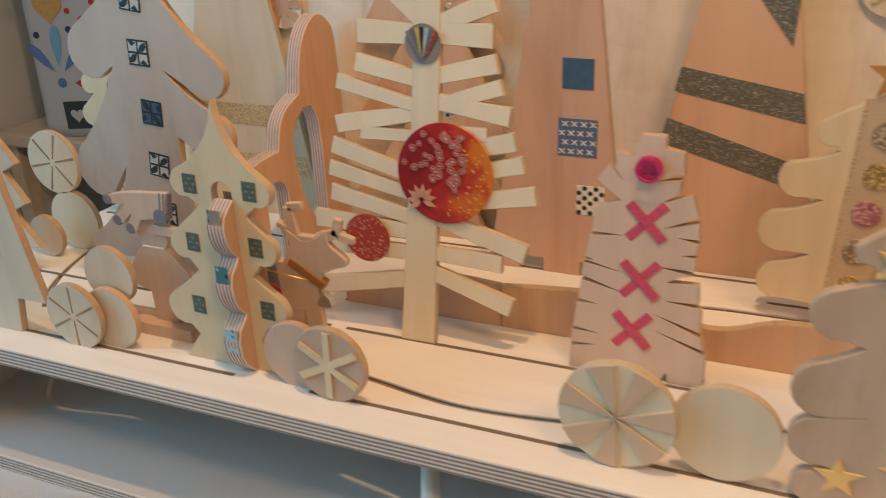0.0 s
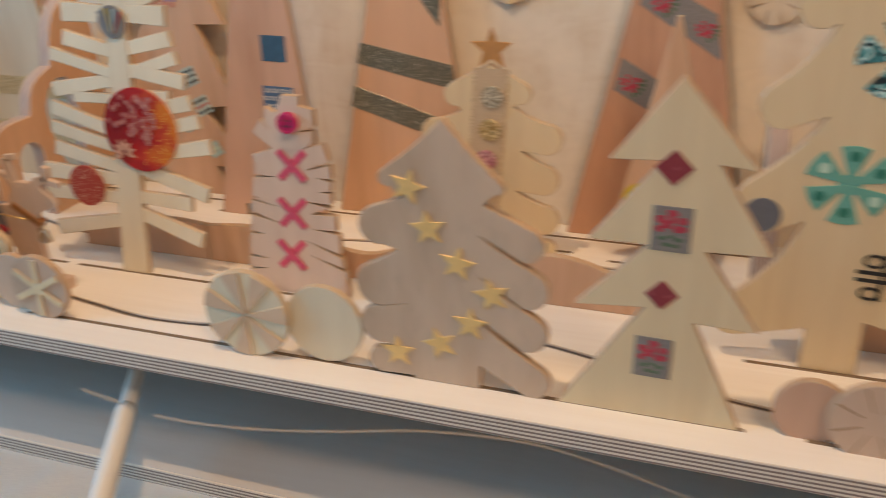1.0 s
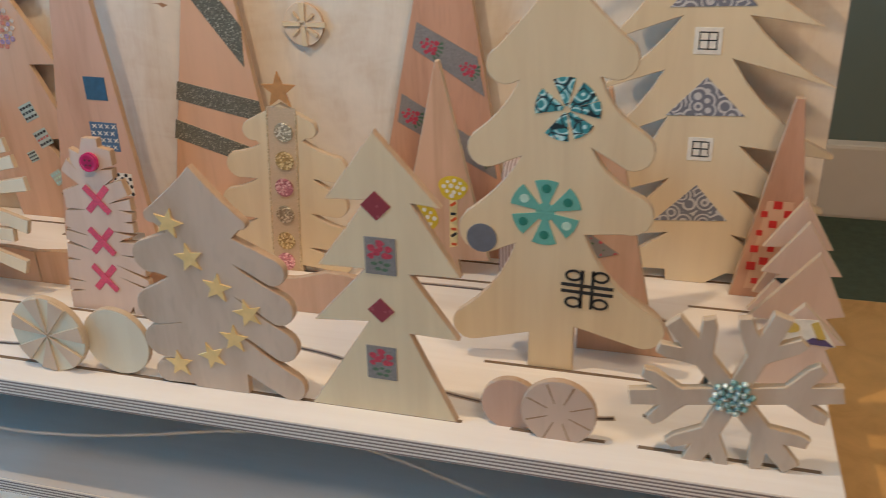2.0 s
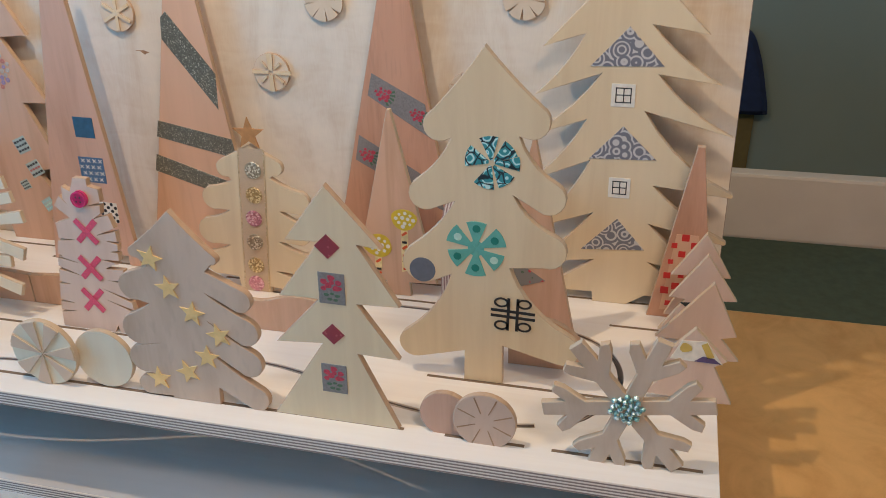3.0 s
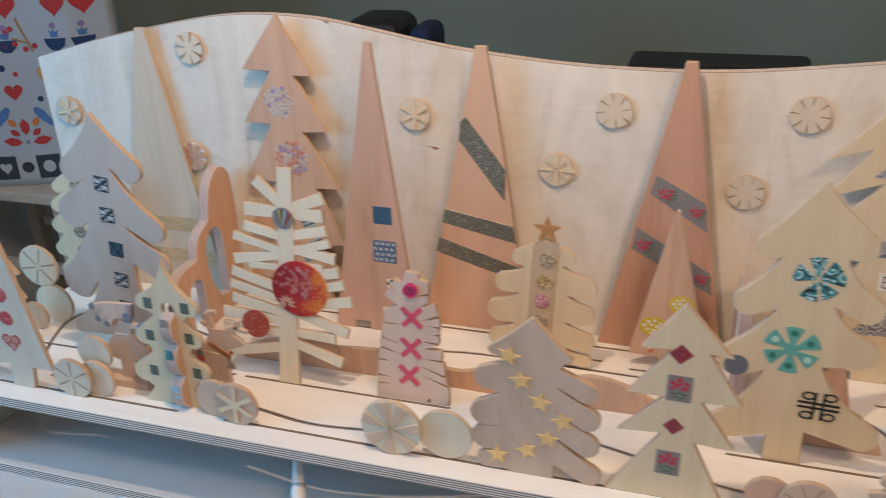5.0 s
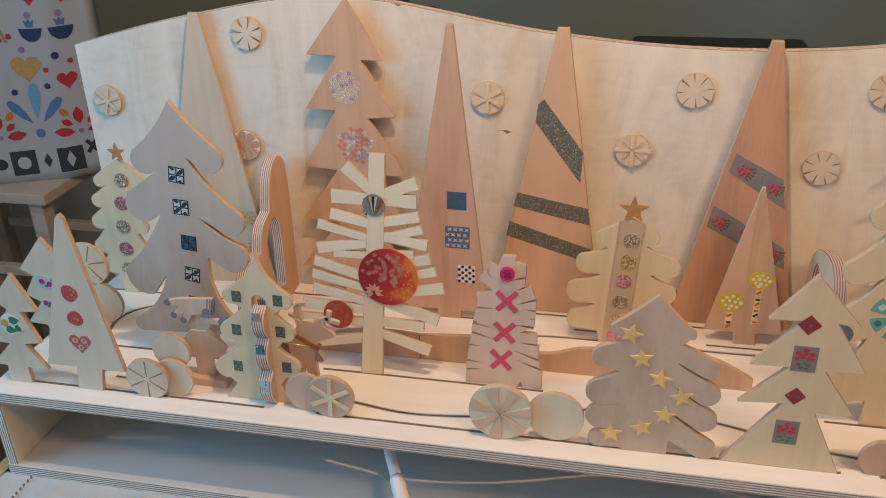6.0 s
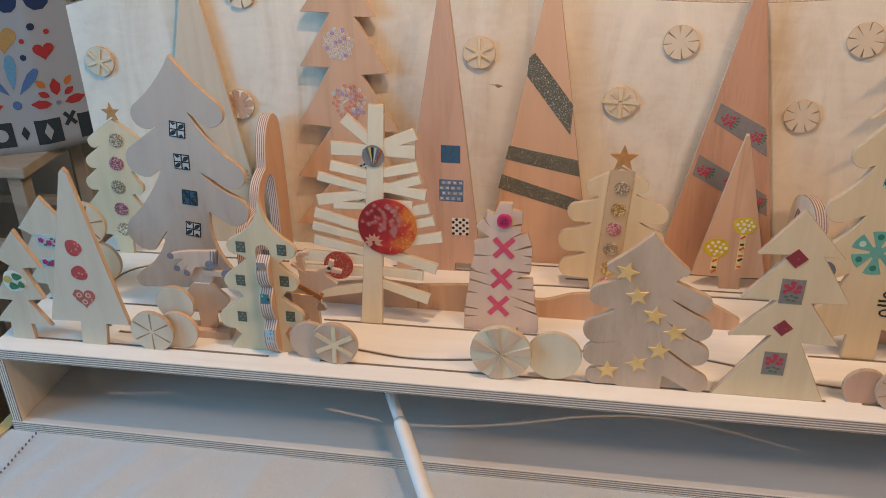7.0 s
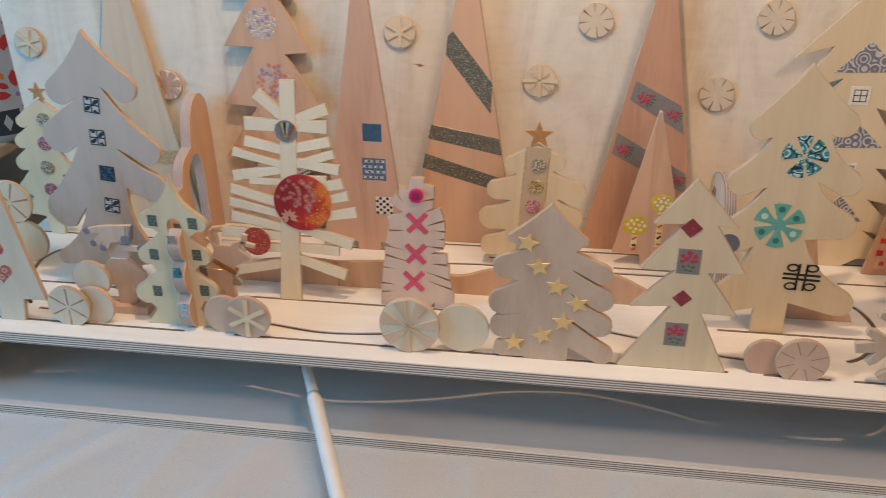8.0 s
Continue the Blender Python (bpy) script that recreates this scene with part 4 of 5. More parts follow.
def gates():
    # a low shoulder in front, a middle step and a tall dome behind; an arch below and a round-topped window above
    top = [(128, 0)] + curve_through([(128, 45), (130, 72), (137, 87), (150, 93), (178, 94)], False, 5) + curve_through([(180, 100), (184, 112), (194, 122), (213, 129)], False, 5) + \
        curve_through([(215, 136), (218, 150), (226, 168), (239, 180), (252, 183), (264, 177), (272, 165), (275, 130), (275, 60), (275, 0)], False, 5)
    window = [(216, 28), (236, 24), (238, 80), (236, 104), (229, 116), (218, 117), (206, 110), (199, 98), (198, 80), (205, 50)]
    low = arch(156, 184, 72)
    gate("track_gate", (-260, 128), [top[-1]] + low[::-1] + top[:-1], [window], "stepped plywood gate board with a window and an arch", ALDER)
    top = [(150, 0)] + curve_through([(150, 40), (150, 80), (152, 104), (160, 119), (172, 127), (190, 129), (210, 126), (236, 117), (258, 104), (270, 84), (273, 50), (273, 0)], False, 5)
    window = [(214, 40), (248, 40), (249, 78), (245, 92), (237, 100), (226, 100), (217, 91), (213, 76)]
    low = arch(167, 203, 66)
    gate("track_gate", (350, 150), [top[-1]] + low[::-1] + top[:-1], [window], "domed plywood gate board with a small window and an arch", BIRCH)


def tree_strips():
    x0 = -112
    t = thing("strip_tree", (x0 * K, 101 * K, 0), "cream tree of straight strip branches with round blossom prints", "wooden tree", rot=(-4.1, 0, 0))
    link("trunk", slab(shift([(-126, 0), (-102, 0), (-91, 243), (-107, 243), (-114, 143)], x0), 5.4, (), 0.5), [CREAM, PALE_EDGE], t)
    left = ((-133, 229, 201), (-148, 197, 196), (-150, 179, 169), (-164, 167, 153), (-166, 140, 151), (-149, 136, 136), (-170, 127, 109),
            (-173, 112, 98), (-173, 96, 83), (-186, 77, 75), (-188, 60, 61), (-183, 30, 44))
    right = ((-60, 215, 199), (-61, 196, 197), (-59, 181, 171), (-56, 168, 153), (-51, 151, 159), (-65, 140, 140), (-48, 137, 124),
             (-43, 124, 108), (-35, 106, 93), (-41, 69, 89), (-56, 61, 63), (-50, 33, 52))
    for k, (tips, s) in enumerate(((left, -1), (right, 1))):
        for i, (x, z, a) in enumerate(tips):
            xc = -114 + 15 * a / 243
            w = (13, 15, 12, 10, 12, 9, 12, 11, 12, 13, 12, 13)[i]
            link("branch", slab(shift(strip(xc, a, x, z, w * 0.78, w * 0.95), x0), 4.6, (), 0.5), [CREAM, PALE_EDGE], t,
                 at=(0, (0.25 + 0.06 * ((i * 5 + k * 3) % 7)) * K, 0))
    fan = patch("fan_print", circle(-104, 191, 11.5, 22), GREY_TAPE, t, x0, "small round fan print", 1.0, -0.05)
    for k in range(7):
        a0 = 58 + 9.3 * k
        patch("fan_blade", wedge(-104, 180.5, 20.0, a0, a0 + 7.5, 3, 3), (RUST_PAPER, BLUE_DOT, MINT, BLACK, YELLOW_PLAIN, BLUE_DOT, GREY_TAPE)[k], fan, x0, thick=0.15, sunk=-1.0)
    bx, bz, br = -92, 115, 31.0
    big = patch("blossom_print", circle(bx, bz, br, 40), RED_PAPER, t, x0, "large round red blossom paper", 1.2, -0.05)
    # a cloud of small ring blossoms above, a star daisy below and sprays of gold dots towards the orange side
    rnd = random.Random(21)
    done = 0
    while done < 46:
        u, v = rnd.uniform(-0.86, 0.45), rnd.uniform(-0.35, 0.86)
        if u * u + v * v > 0.76 or v < -0.25 - 0.5 * u:
            continue
        r, x, z = rnd.uniform(1.9, 2.9), bx + u * br, bz + v * br
        lift = -1.16 - 0.004 * done
        patch("rosette", circle(x, z, r, 9, 1.0, 0.06, done), ROSETTE, big, x0, thick=0.15, sunk=lift, holes=[circle(x, z, r * 0.55, 7)])
        patch("rosette_heart", circle(x, z, r * 0.28, 6), DAISY, big, x0, thick=0.15, sunk=lift - 0.02)
        done += 1
    for k in range(46):
        a, d = rnd.uniform(-1.5, 0.95), br * math.sqrt(rnd.uniform(0.25, 0.9))
        patch("gold_dot", circle(bx + d * math.cos(a), bz + d * math.sin(a), rnd.uniform(0.5, 0.85), 6), SPARK, big, x0, thick=0.15, sunk=-1.18)
    for k in range(8):
        a0 = -20 + 34 * k
        c, sn = math.cos(radians(a0)), math.sin(radians(a0))
        patch("daisy_petal", [(bx - 15 + p * c - q * sn, bz - 17 + p * sn + q * c) for p, q in ((1.5, -0.8), (5, -2.2), (10.5, 0), (5, 2.2), (1.5, 0.8))], PETAL_PINK, big, x0, thick=0.15, sunk=-1.18)
    patch("blossom_print", circle(-147, 68, 16.0, 28), RUST_PAPER, t, x0, "round rust-red blossom paper", 1.2, -0.35)


def tree_pink_cross():
    x0 = 26
    # strips at odd angles, parted by narrow cuts, down each side
    right = [(24, 146.8), (37, 146.8), (37, 140), (47, 138), (47.5, 126.4), (35, 122), (46.5, 123.4), (46, 115.7), (37, 109.8), (53, 115.2), (57, 103), (38, 94.8), (57.5, 100.1),
             (58, 90.4), (47, 90.4), (58, 88), (57, 81.6), (49, 80.2), (57, 79.7), (57, 71.9), (37, 72.1), (56, 69), (49, 67.1), (42, 63.2), (59.5, 63.7), (60, 52.5), (42, 52), (62, 49.6),
             (62, 35), (35, 43.3), (63, 32.1), (64.5, 24.3), (37, 32.6), (66, 21.4), (66, 5.8), (65, 0.5)]
    left = [(-13, 0.5), (-12.5, 14.6), (3, 17.5), (-12.5, 17), (-12, 25.3), (4, 25.3), (-11.5, 27.7), (-9.5, 43.7), (3, 44.2), (-9, 46.2), (-7, 58.3), (16, 53.9), (-7, 61.2), (-6, 69.5),
            (16, 66.1), (-5.5, 71.4), (0, 71.4), (-5.5, 73.4), (-2.5, 86.5), (16, 88.5), (-1.5, 88.9), (-1, 96.2), (-2, 103), (14, 108.9), (0, 119.6), (7, 129.3), (15, 120), (10, 127.3), (11, 138), (19, 134.1)]
    out = right + [(46, 0), (45, 7), (41, 0), (5, 0)] + left
    t = board_tree("wooden_tree", out, x0, 104, [ROSY, EDGE], "rosy fringed tree with pink ribbon crosses and a button", 6.0, soft=0.25)
    t.rotation_euler[0] = radians(-3.2)
    for x, z in ((29, 98), (27, 63), (24, 31)):
        patch("ribbon", strip(x - 10, z - 10.5, x + 10, z + 10.5, 5.4), FUCHSIA, t, x0, "pink ribbon", 0.6)
        patch("ribbon", strip(x - 10, z + 10, x + 9.5, z - 10.5, 5.4), FUCHSIA, t, x0, "pink ribbon", 0.6, lift=0.5)
    b = patch("button", circle(29, 128.5, 7.4, 26), BUTTON, t, x0, "shiny pink button", 2.2)
    patch("rim", circle(29, 128.5, 7.2, 26), BUTTON, b, x0, thick=0.8, lift=2.0, holes=[circle(29, 128.5, 5.6, 26)])
    for dx, dz in ((-2, -2), (2, -2), (2, 2), (-2, 2)):
        patch("hole", circle(29 + dx, 128.5 + dz, 0.9, 8), BLACK, b, x0, thick=0.2, lift=2.1)


tree_small_left()
tree_red_dots()
tree_pink_prints()
tree_sequin_left()
tree_tall_windows()
house_tree()
gates()
tree_strips()
tree_pink_cross()

# ---------------------------------------------------------------- tall trees along the back board
BACK = 252.0


def tree_ribbon_cone():
    x0 = -357
    out = [(-436, 0), (-288, 0), (-343, 340), (-355, 340)]
    t = board_tree("cone_tree", out, x0, 269, [BIRCH, PALE_EDGE], "tall plain pale cone tree with gold ribbon bands", 6.0, "tall trees at the back")
    t.rotation_euler[2] = radians(3)
    for z0 in (99, 54):
        patch("ribbon", [(-412 + (104 - z0) * -0.2, z0 - 14), (-305 + (104 - z0) * 0.16, z0 - 18), (-308 + (104 - z0) * 0.16, z0 + 2), (-409 + (104 - z0) * -0.2, z0 + 4)], GOLD_RIBBON, t, x0, "gold net ribbon", 0.5)


def tree_bead_tiers():
    x0 = -165
    tiersR = [(-132, 293, 0, 0, -156, 293), (-120, 230, 0, 0, -152, 227), (-112, 160, 0, 0, -142, 159), (-110, 88, 0, 0, -146, 84), (-104, 30, 0, 0, -140, 28)]
    tiersL = [(-219, 298, 0, 0, -184, 297), (-225, 236, 0, 0, -190, 235), (-233, 166, 0, 0, -193, 163), (-241, 98, 0, 0, -196, 96), (-248, 34, 0, 0, -198, 32)]
    out = tree_outline((-170, 360), tiersR, tiersL, (-194, -128))
    t = board_tree("wooden_tree", out, x0, 266, [ALDER, EDGE], "tall tiered pinkish tree with round sequin clusters", 6.0, "tall trees at the back")
    rnd = random.Random(4)
    for cx, cz, r, mats in ((-177, 262, 18, (BEAD_CLEAR, BEAD_CLEAR, BEAD_CLEAR, BEAD_LILAC)), (-169, 195, 21, (BEAD_PINK, BEAD_CLEAR, BEAD_PINK, BEAD_LILAC))):
        for k in range(46):
            a, d = k * 2.39996, r * math.sqrt((k + 0.5) / 46)
            m = mats[rnd.randrange(4)]
            x, z = cx + d * math.cos(a), cz + d * math.sin(a)
            patch("sequin", circle(x, z, rnd.uniform(2.0, 2.6), 8), m, t, x0, thick=0.7, lift=0.012 * (k * 17 % 46), holes=[circle(x, z, 0.7, 6)])
    for x, z, w, tn, inks in ((-156, 112, 17, 24, (BLACK, INK, BLACK)), (-146, 86, 17, 26, (BLACK, HEART_PRINT, BLACK)), (-163, 66, 11, 24, (BLACK, INK, BLACK)), (-139, 45, 14, 30, (PAPER_TEAL, PALE_SPOT, PAPER_TEAL))):
        sq = patch("paper_square", rect(x, z, w, w, tn), MINT, t, x0, "small mint paper square with dark dotted stripes")
        c, s = math.cos(radians(tn)), math.sin(radians(tn))
        for k, ink in enumerate(inks):
            q = (k - 1) * w * 0.30
            for j in range(4):
                p = (j - 1.5) * w * 0.24
                patch("stripe_dot", rect(x + p * c - q * s, z + p * s + q * c, w * 0.17, w * 0.14, tn), ink, sq, x0, thick=0.2, sunk=0.05)


def tree_blue_squares():
    x0 = -58
    out = [(-114, 0), (-89, 0), (-89, 11), (-70, 11), (-70, 0), (-42, 0), (-42, 11), (-23, 11), (-23, 0), (-9, 0), (-45, 342), (-52, 342)]
    t = board_tree("cone_tree", out, x0, 228, [PINK, EDGE], "tall narrow pinkish cone tree with three blue paper squares", 6.0, "tall trees at the back")
    patch("paper_square", rect(-44.5, 150.4, 22, 21, -1), BLUE, t, x0, "plain slate-blue paper square")
    sq = patch("paper_square", rect(-44.5, 105.7, 28, 27, -1), NAVY_PAPER, t, x0, "blue paper square with white crosses")
    for i in range(4):
        for j in range(4):
            x, z = -44.5 + (i - 1.5) * 6.6 + (1.2 if j % 2 else -1.2), 105.7 + (j - 1.5) * 6.6
            patch("cross_stitch", strip(x - 2, z - 1.8, x + 2, z + 1.8, 0.8), PAPER_WHITE, sq, x0, thick=0.2, sunk=0.05)
            patch("cross_stitch", strip(x - 2, z + 1.8, x + 2, z - 1.8, 0.8), PAPER_WHITE, sq, x0, thick=0.25, sunk=0.05)
    sq = patch("paper_square", rect(-34.7, 60, 20, 22, -1), PAPER_WHITE, t, x0, "white paper square with black dots")
    for i in range(5):
        for j in range(6):
            if (i + j) % 2 == 0:
                patch("dot", circle(-34.7 + (i - 2) * 4.1, 60 + (j - 2.5) * 3.7, 1.9, 8), BLACK, sq, x0, thick=0.2, sunk=0.05)


def tree_silver_bands():
    x0 = 55
    out = [(-12, 0), (117, 0), (69, 334), (57, 334)]
    t = board_tree("cone_tree", out, x0, 261, [ALDER, EDGE], "tall alder cone tree with three grey glitter bands", 6.0, "tall trees at the back")
    patch("glitter_band", [(39, 253), (37, 233), (87, 166), (90, 187), (92, 200)][:3] + [(89, 201), (45, 259)], SILVER_TAPE, t, x0, "dark grey glitter tape")
    patch("glitter_band", [(14, 134), (100, 116), (97, 136), (18, 151)], SILVER_TAPE, t, x0, "dark grey glitter tape")
    patch("glitter_band", [(6, 97), (105, 68), (103, 86), (10, 115)], SILVER_TAPE, t, x0, "dark grey glitter tape")


def tree_floral_bands():
    x0 = 262
    out = [(193, 0), (328, 0), (277, 325), (266, 325)]
    t = board_tree("cone_tree", out, x0, 264, [REDDISH, EDGE], "tall reddish cone tree with grey rose-printed bands", 7.0, "tall trees at the back")
    for a, b, c, d, flowers in (((241, 187), (302, 148), (296, 181), (246, 208), ((256, 189, 9), (288, 171, 8))), ((225, 123), (312, 76), (308, 102), (230, 148), ((237, 129, 9), (264, 117, 6), (299, 95, 8)))):
        band = patch("paper_band", [a, b, c, d], GREY_TAPE, t, x0, "grey linen band with red roses")
        for fx, fz, r in flowers:
            for k in range(11):
                an, d = k * 2.4, r * 0.85 * math.sqrt((k + 0.5) / 11)
                patch("rose", circle(fx + d * math.cos(an), fz + d * math.sin(an) * 0.9, r * (0.17 + 0.05 * (k % 3)), 7, 0.9, 0.15, k), ROSE, band, x0, thick=0.2, sunk=0.05 - 0.003 * k)
            for k in range(5):
                an = -1.2 + 0.35 * k
                patch("leaf", strip(fx + r * 0.75 * math.cos(an), fz + r * 0.75 * math.sin(an), fx + r * 1.35 * math.cos(an), fz + r * 1.3 * math.sin(an), r * 0.12, r * 0.26), LEAF, band, x0, thick=0.2, sunk=0.05)


def tree_yellow_spots():
    x0 = 271
    out = [(232, 16), (263, 15), (264, 0), (287, 0), (286, 15), (313, 16), (274, 186), (271, 186)]
    t = board_tree("cone_tree", out, x0, 226, [ALDER, PALE_EDGE], "small orange-pink cone tree with two yellow spotted balls", 6.0)
    for cx, cz, r, foot in ((256, 52, 14, 26), (283, 81, 12.5, 28)):
        cap = patch("yellow_cap", circle(cx, cz, r, 24, 0.86, 0.04, cx), YELLOW_CAP, t, x0, "yellow printed mushroom cap with white spots")
        rnd = random.Random(cx)
        for k, (u, v) in enumerate(((-0.62, 0.1), (-0.35, 0.5), (0.1, 0.62), (0.5, 0.42), (0.72, 0.0), (-0.12, 0.18), (0.3, 0.08), (-0.4, -0.28), (0.05, -0.35), (0.45, -0.42), (-0.1, -0.65))):
            patch("white_spot", circle(cx + u * r, cz + v * r * 0.86, r * rnd.uniform(0.11, 0.17), 9), PAPER_WHITE, cap, x0, thick=0.2, sunk=0.05)
        stem = patch("stem_print", [(cx - 3.4, cz - r * 0.82), (cx + 3.4, cz - r * 0.82), (cx + 2.8, foot), (cx - 4.2, foot - 2)], STEM, t, x0, "pale yellow printed stem", 0.5)
        for k in range(3 if r > 13 else 6):
            z = cz - r - 2 - k * 7
            patch("stem_mark", strip(cx - 2.6, z - 1.8, cx + 2.2, z + 1.8 * (-1) ** k, 2.4), (FLAME, BLACK, FLAME)[k % 3], stem, x0, thick=0.2, sunk=0.05)


def tree_star_column():
    x0 = 140
    tiersR = [(175, 131, 8, 0.0, 162, 121), (199, 98, 12, 0.06, 168, 88), (197, 66, 12, 0.06, 164, 56), (198, 34, 12, 0.06, 158, 24), (196, 10, 8, 0.05, 150, 6)]
    tiersL = [(108, 128, 9, 0.0, 122, 116), (89, 97, 12, 0.05, 116, 85), (80, 62, 14, 0.05, 112, 48), (82, 28, 13, 0.04, 116, 14)]
    out = tree_outline((144, 152), tiersR, tiersL, (118, 150))
    t = board_tree("wooden_tree", out, x0, 205, [PALE, PALE_EDGE], "pale lobed tree with gold ribbon, sequin dots and copper star", 6.0)
    rb = patch("ribbon", [(121, 0), (148, 0), (158, 149), (132, 149)], SHEER, t, x0, "sheer beige ribbon with gold edges", 0.5)
    for u in (0, 25.6):
        patch("gold_edge", [(121.2 + u, 0.5), (122.8 + u, 0.5), (133.6 + u, 148.5), (132.2 + u, 148.5)], GOLD_RIBBON, rb, x0, thick=0.2, sunk=0.05)
    for k, (x, z) in enumerate(((146, 128), (144, 103), (141, 79), (139, 54), (137, 29), (135, 9))):
        patch("sequin_dot", circle(x, z, 8.2, 18), (SILVER_SEQUIN, GOLD_SEQUIN, PINK_SEQUIN, SILVER_SEQUIN, GOLD_SEQUIN, PINK_SEQUIN)[k], t, x0, "pink sequin dot" if k in (2, 5) else "gold and silver sequin dot", 1.2, -0.3)
    patch("star", star(146, 163, 16, 0.42), COPPER, t, x0, "flat copper-coloured star", 2.0)


tree_ribbon_cone()
tree_bead_tiers()
tree_blue_squares()
tree_silver_bands()
tree_floral_bands()
tree_yellow_spots()
tree_star_column()

# ---------------------------------------------------------------- right group of trees
def tree_gold_stars():
    x0 = 168
    tiersR = [(204, 129, 4, 0.02, 193, 119), (227, 97, 10, 0.0, 190, 101), (230, 70, 12, 0.03, 188, 77), (230, 42, 12, 0.03, 186, 50), (232, 10, 11, 0.03, 190, 16)]
    tiersL = [(131, 130, 5, 0.02, 145, 119), (117, 100, 12, 0.0, 141, 86), (113, 62, 14, 0.03, 147, 52), (114, 35, 13, 0.0, 140, 20), (118, 10, 9, 0.0, 147, 2)]
    out = tree_outline((170, 166), tiersR, tiersL, (148, 189))
    t = board_tree("wooden_tree", out, x0, FRONT + 1, [GREYISH, EDGE], "greyish wavy tree with a garland of gold stars", 6.0)
    for k, (x, z) in enumerate(((149, 126), (160, 102), (177, 82), (197, 65), (184, 44), (165, 28), (138, 18))):
        patch("gold_star", star(x, z, 11.0, 0.42, 5, 90 + (k * 23) % 40 - 15), GOLD, t, x0, "gold star", 1.0)


def rose_square(t, x0, x, z, w, h):
    sq = patch("rose_square", rect(x, z, w, h, -1), GREY_TAPE, t, x0, "grey linen square with red roses")
    for k, (u, v, r) in enumerate(((-0.28, 0.22, 2.6), (0.0, 0.34, 2.8), (0.27, 0.20, 2.5), (-0.12, 0.10, 2.7), (0.16, 0.02, 2.6), (-0.30, 0.0, 2.2), (0.02, 0.20, 2.0), (0.30, 0.02, 1.9))):
        patch("rose", circle(x + u * w, z + v * h, r, 8, 0.9, 0.12, k), ROSE, sq, x0, thick=0.2, sunk=0.05 - 0.004 * k)
    for k, (u, v, r) in enumerate(((-0.22, -0.20, 2.2), (0.0, -0.16, 1.8), (0.20, -0.22, 2.3), (-0.10, -0.34, 2.2), (0.12, -0.36, 2.0))):
        patch("leaf", circle(x + u * w, z + v * h, r, 7, 0.6), LEAF, sq, x0, thick=0.2, sunk=0.05 - 0.004 * k)


def tree_diamonds():
    x0 = 289
    tiersR = [(331, 150, 0, 0, 313, 152), (342, 106, 0, 0, 310, 105), (340, 62, 0, 0, 308, 63)]
    tiersL = [(259, 151, 0, 0, 285, 152), (250, 106, 0, 0, 281, 106), (244, 66, 0, 0, 281, 69)]
    out = tree_outline((292, 195), tiersR, tiersL, (236, 337))
    t = board_tree("wooden_tree", out, x0, FRONT + 2, [PALE, EDGE], "pale four-tier tree with red diamonds and rose squares", 6.0)
    patch("diamond", rect(291, 149, 13.5, 13.5, 45), MAROON, t, x0, "maroon diamond print")
    rose_square(t, x0, 292, 116, 20, 25)
    patch("diamond", rect(290, 78, 12.5, 12.5, 45), MAROON, t, x0, "maroon diamond print")
    rose_square(t, x0, 288, 39, 20, 25)


def tree_flowers():
    x0 = 386
    tiersR = [(434, 222, 13, 0.02, 412, 211), (447, 165, 13, 0.10, 408, 166), (449, 122, 14, 0.10, 406, 106), (462, 38, 14, 0.10, 401, 36)]
    tiersL = [(341, 216, 12, 0.02, 362, 207), (328, 162, 13, 0.06, 364, 158), (321, 104, 17, 0.05, 360, 96), (315, 30, 13, 0.08, 370, 28)]
    out = tree_outline((387, 275), tiersR, tiersL, (369, 401))
    t = board_tree("wooden_tree", out, x0, 100, [PALE, PALE_EDGE], "large pale tree with rounded drooping branches and teal flower prints", 6.5)
    for k, (a, w, r) in enumerate(((96, 20, 20.5), (40, 21, 20), (2, 15, 21), (-52, 22, 19.5), (-108, 23, 20.5), (165, 25, 20))):
        patch("petal", wedge(392, 190, r, a - w, a + w, 4, 2.5), BATIK, t, x0, "dark teal batik petal", 0.6)
    for k in range(6):
        b = 88 + 60 * k
        p = patch("petal", wedge(380, 120.5, 22.5 + 1.2 * (k % 2), b - 20, b + 21, 4, 1), TEAL, t, x0, "teal paper petal", 0.6)
        patch("spot", circle(380 + 16.5 * math.cos(radians(b)), 120.5 + 16.5 * math.sin(radians(b)), 3.2, 10), TEAL_SPOT if k % 3 != 1 else PALE_SPOT, p, x0, thick=0.25, sunk=0.05)
    patch("flower_hub", circle(380, 120.5, 6.5, 16), TEAL, t, x0, thick=0.4, sunk=0.05)
    patch("blue_dot", circle(337, 98, 10.5, 24), BLUE_DOT, t, x0, "grey-blue round print", 0.6)
    # knotted line ornament: a double cross whose upright ends curl outwards
    orn = patch("knot_ornament", rect(409, 63.5, 35, 2.4, -2), BLACK, t, x0, "black knot ornament", 0.5)
    patch("line", rect(409, 68.5, 35, 2.4, -2), BLACK, orn, x0, thick=0.5, sunk=0.0, lift=-0.4)
    for sx in (-1, 1):
        patch("line", rect(409 + sx * 3.6, 66, 2.3, 29, -2), BLACK, orn, x0, thick=0.3, sunk=0.0, lift=0.0)
        for sz in (-1, 1):
            cx, cz = 409 + sx * 9.0, 66 + sz * 10.2
            patch("loop", circle(cx, cz, 6.0, 16, 0.74), BLACK, orn, x0, thick=0.3, sunk=0.0, lift=0.0, holes=[circle(cx, cz, 4.1, 16, 0.66)])


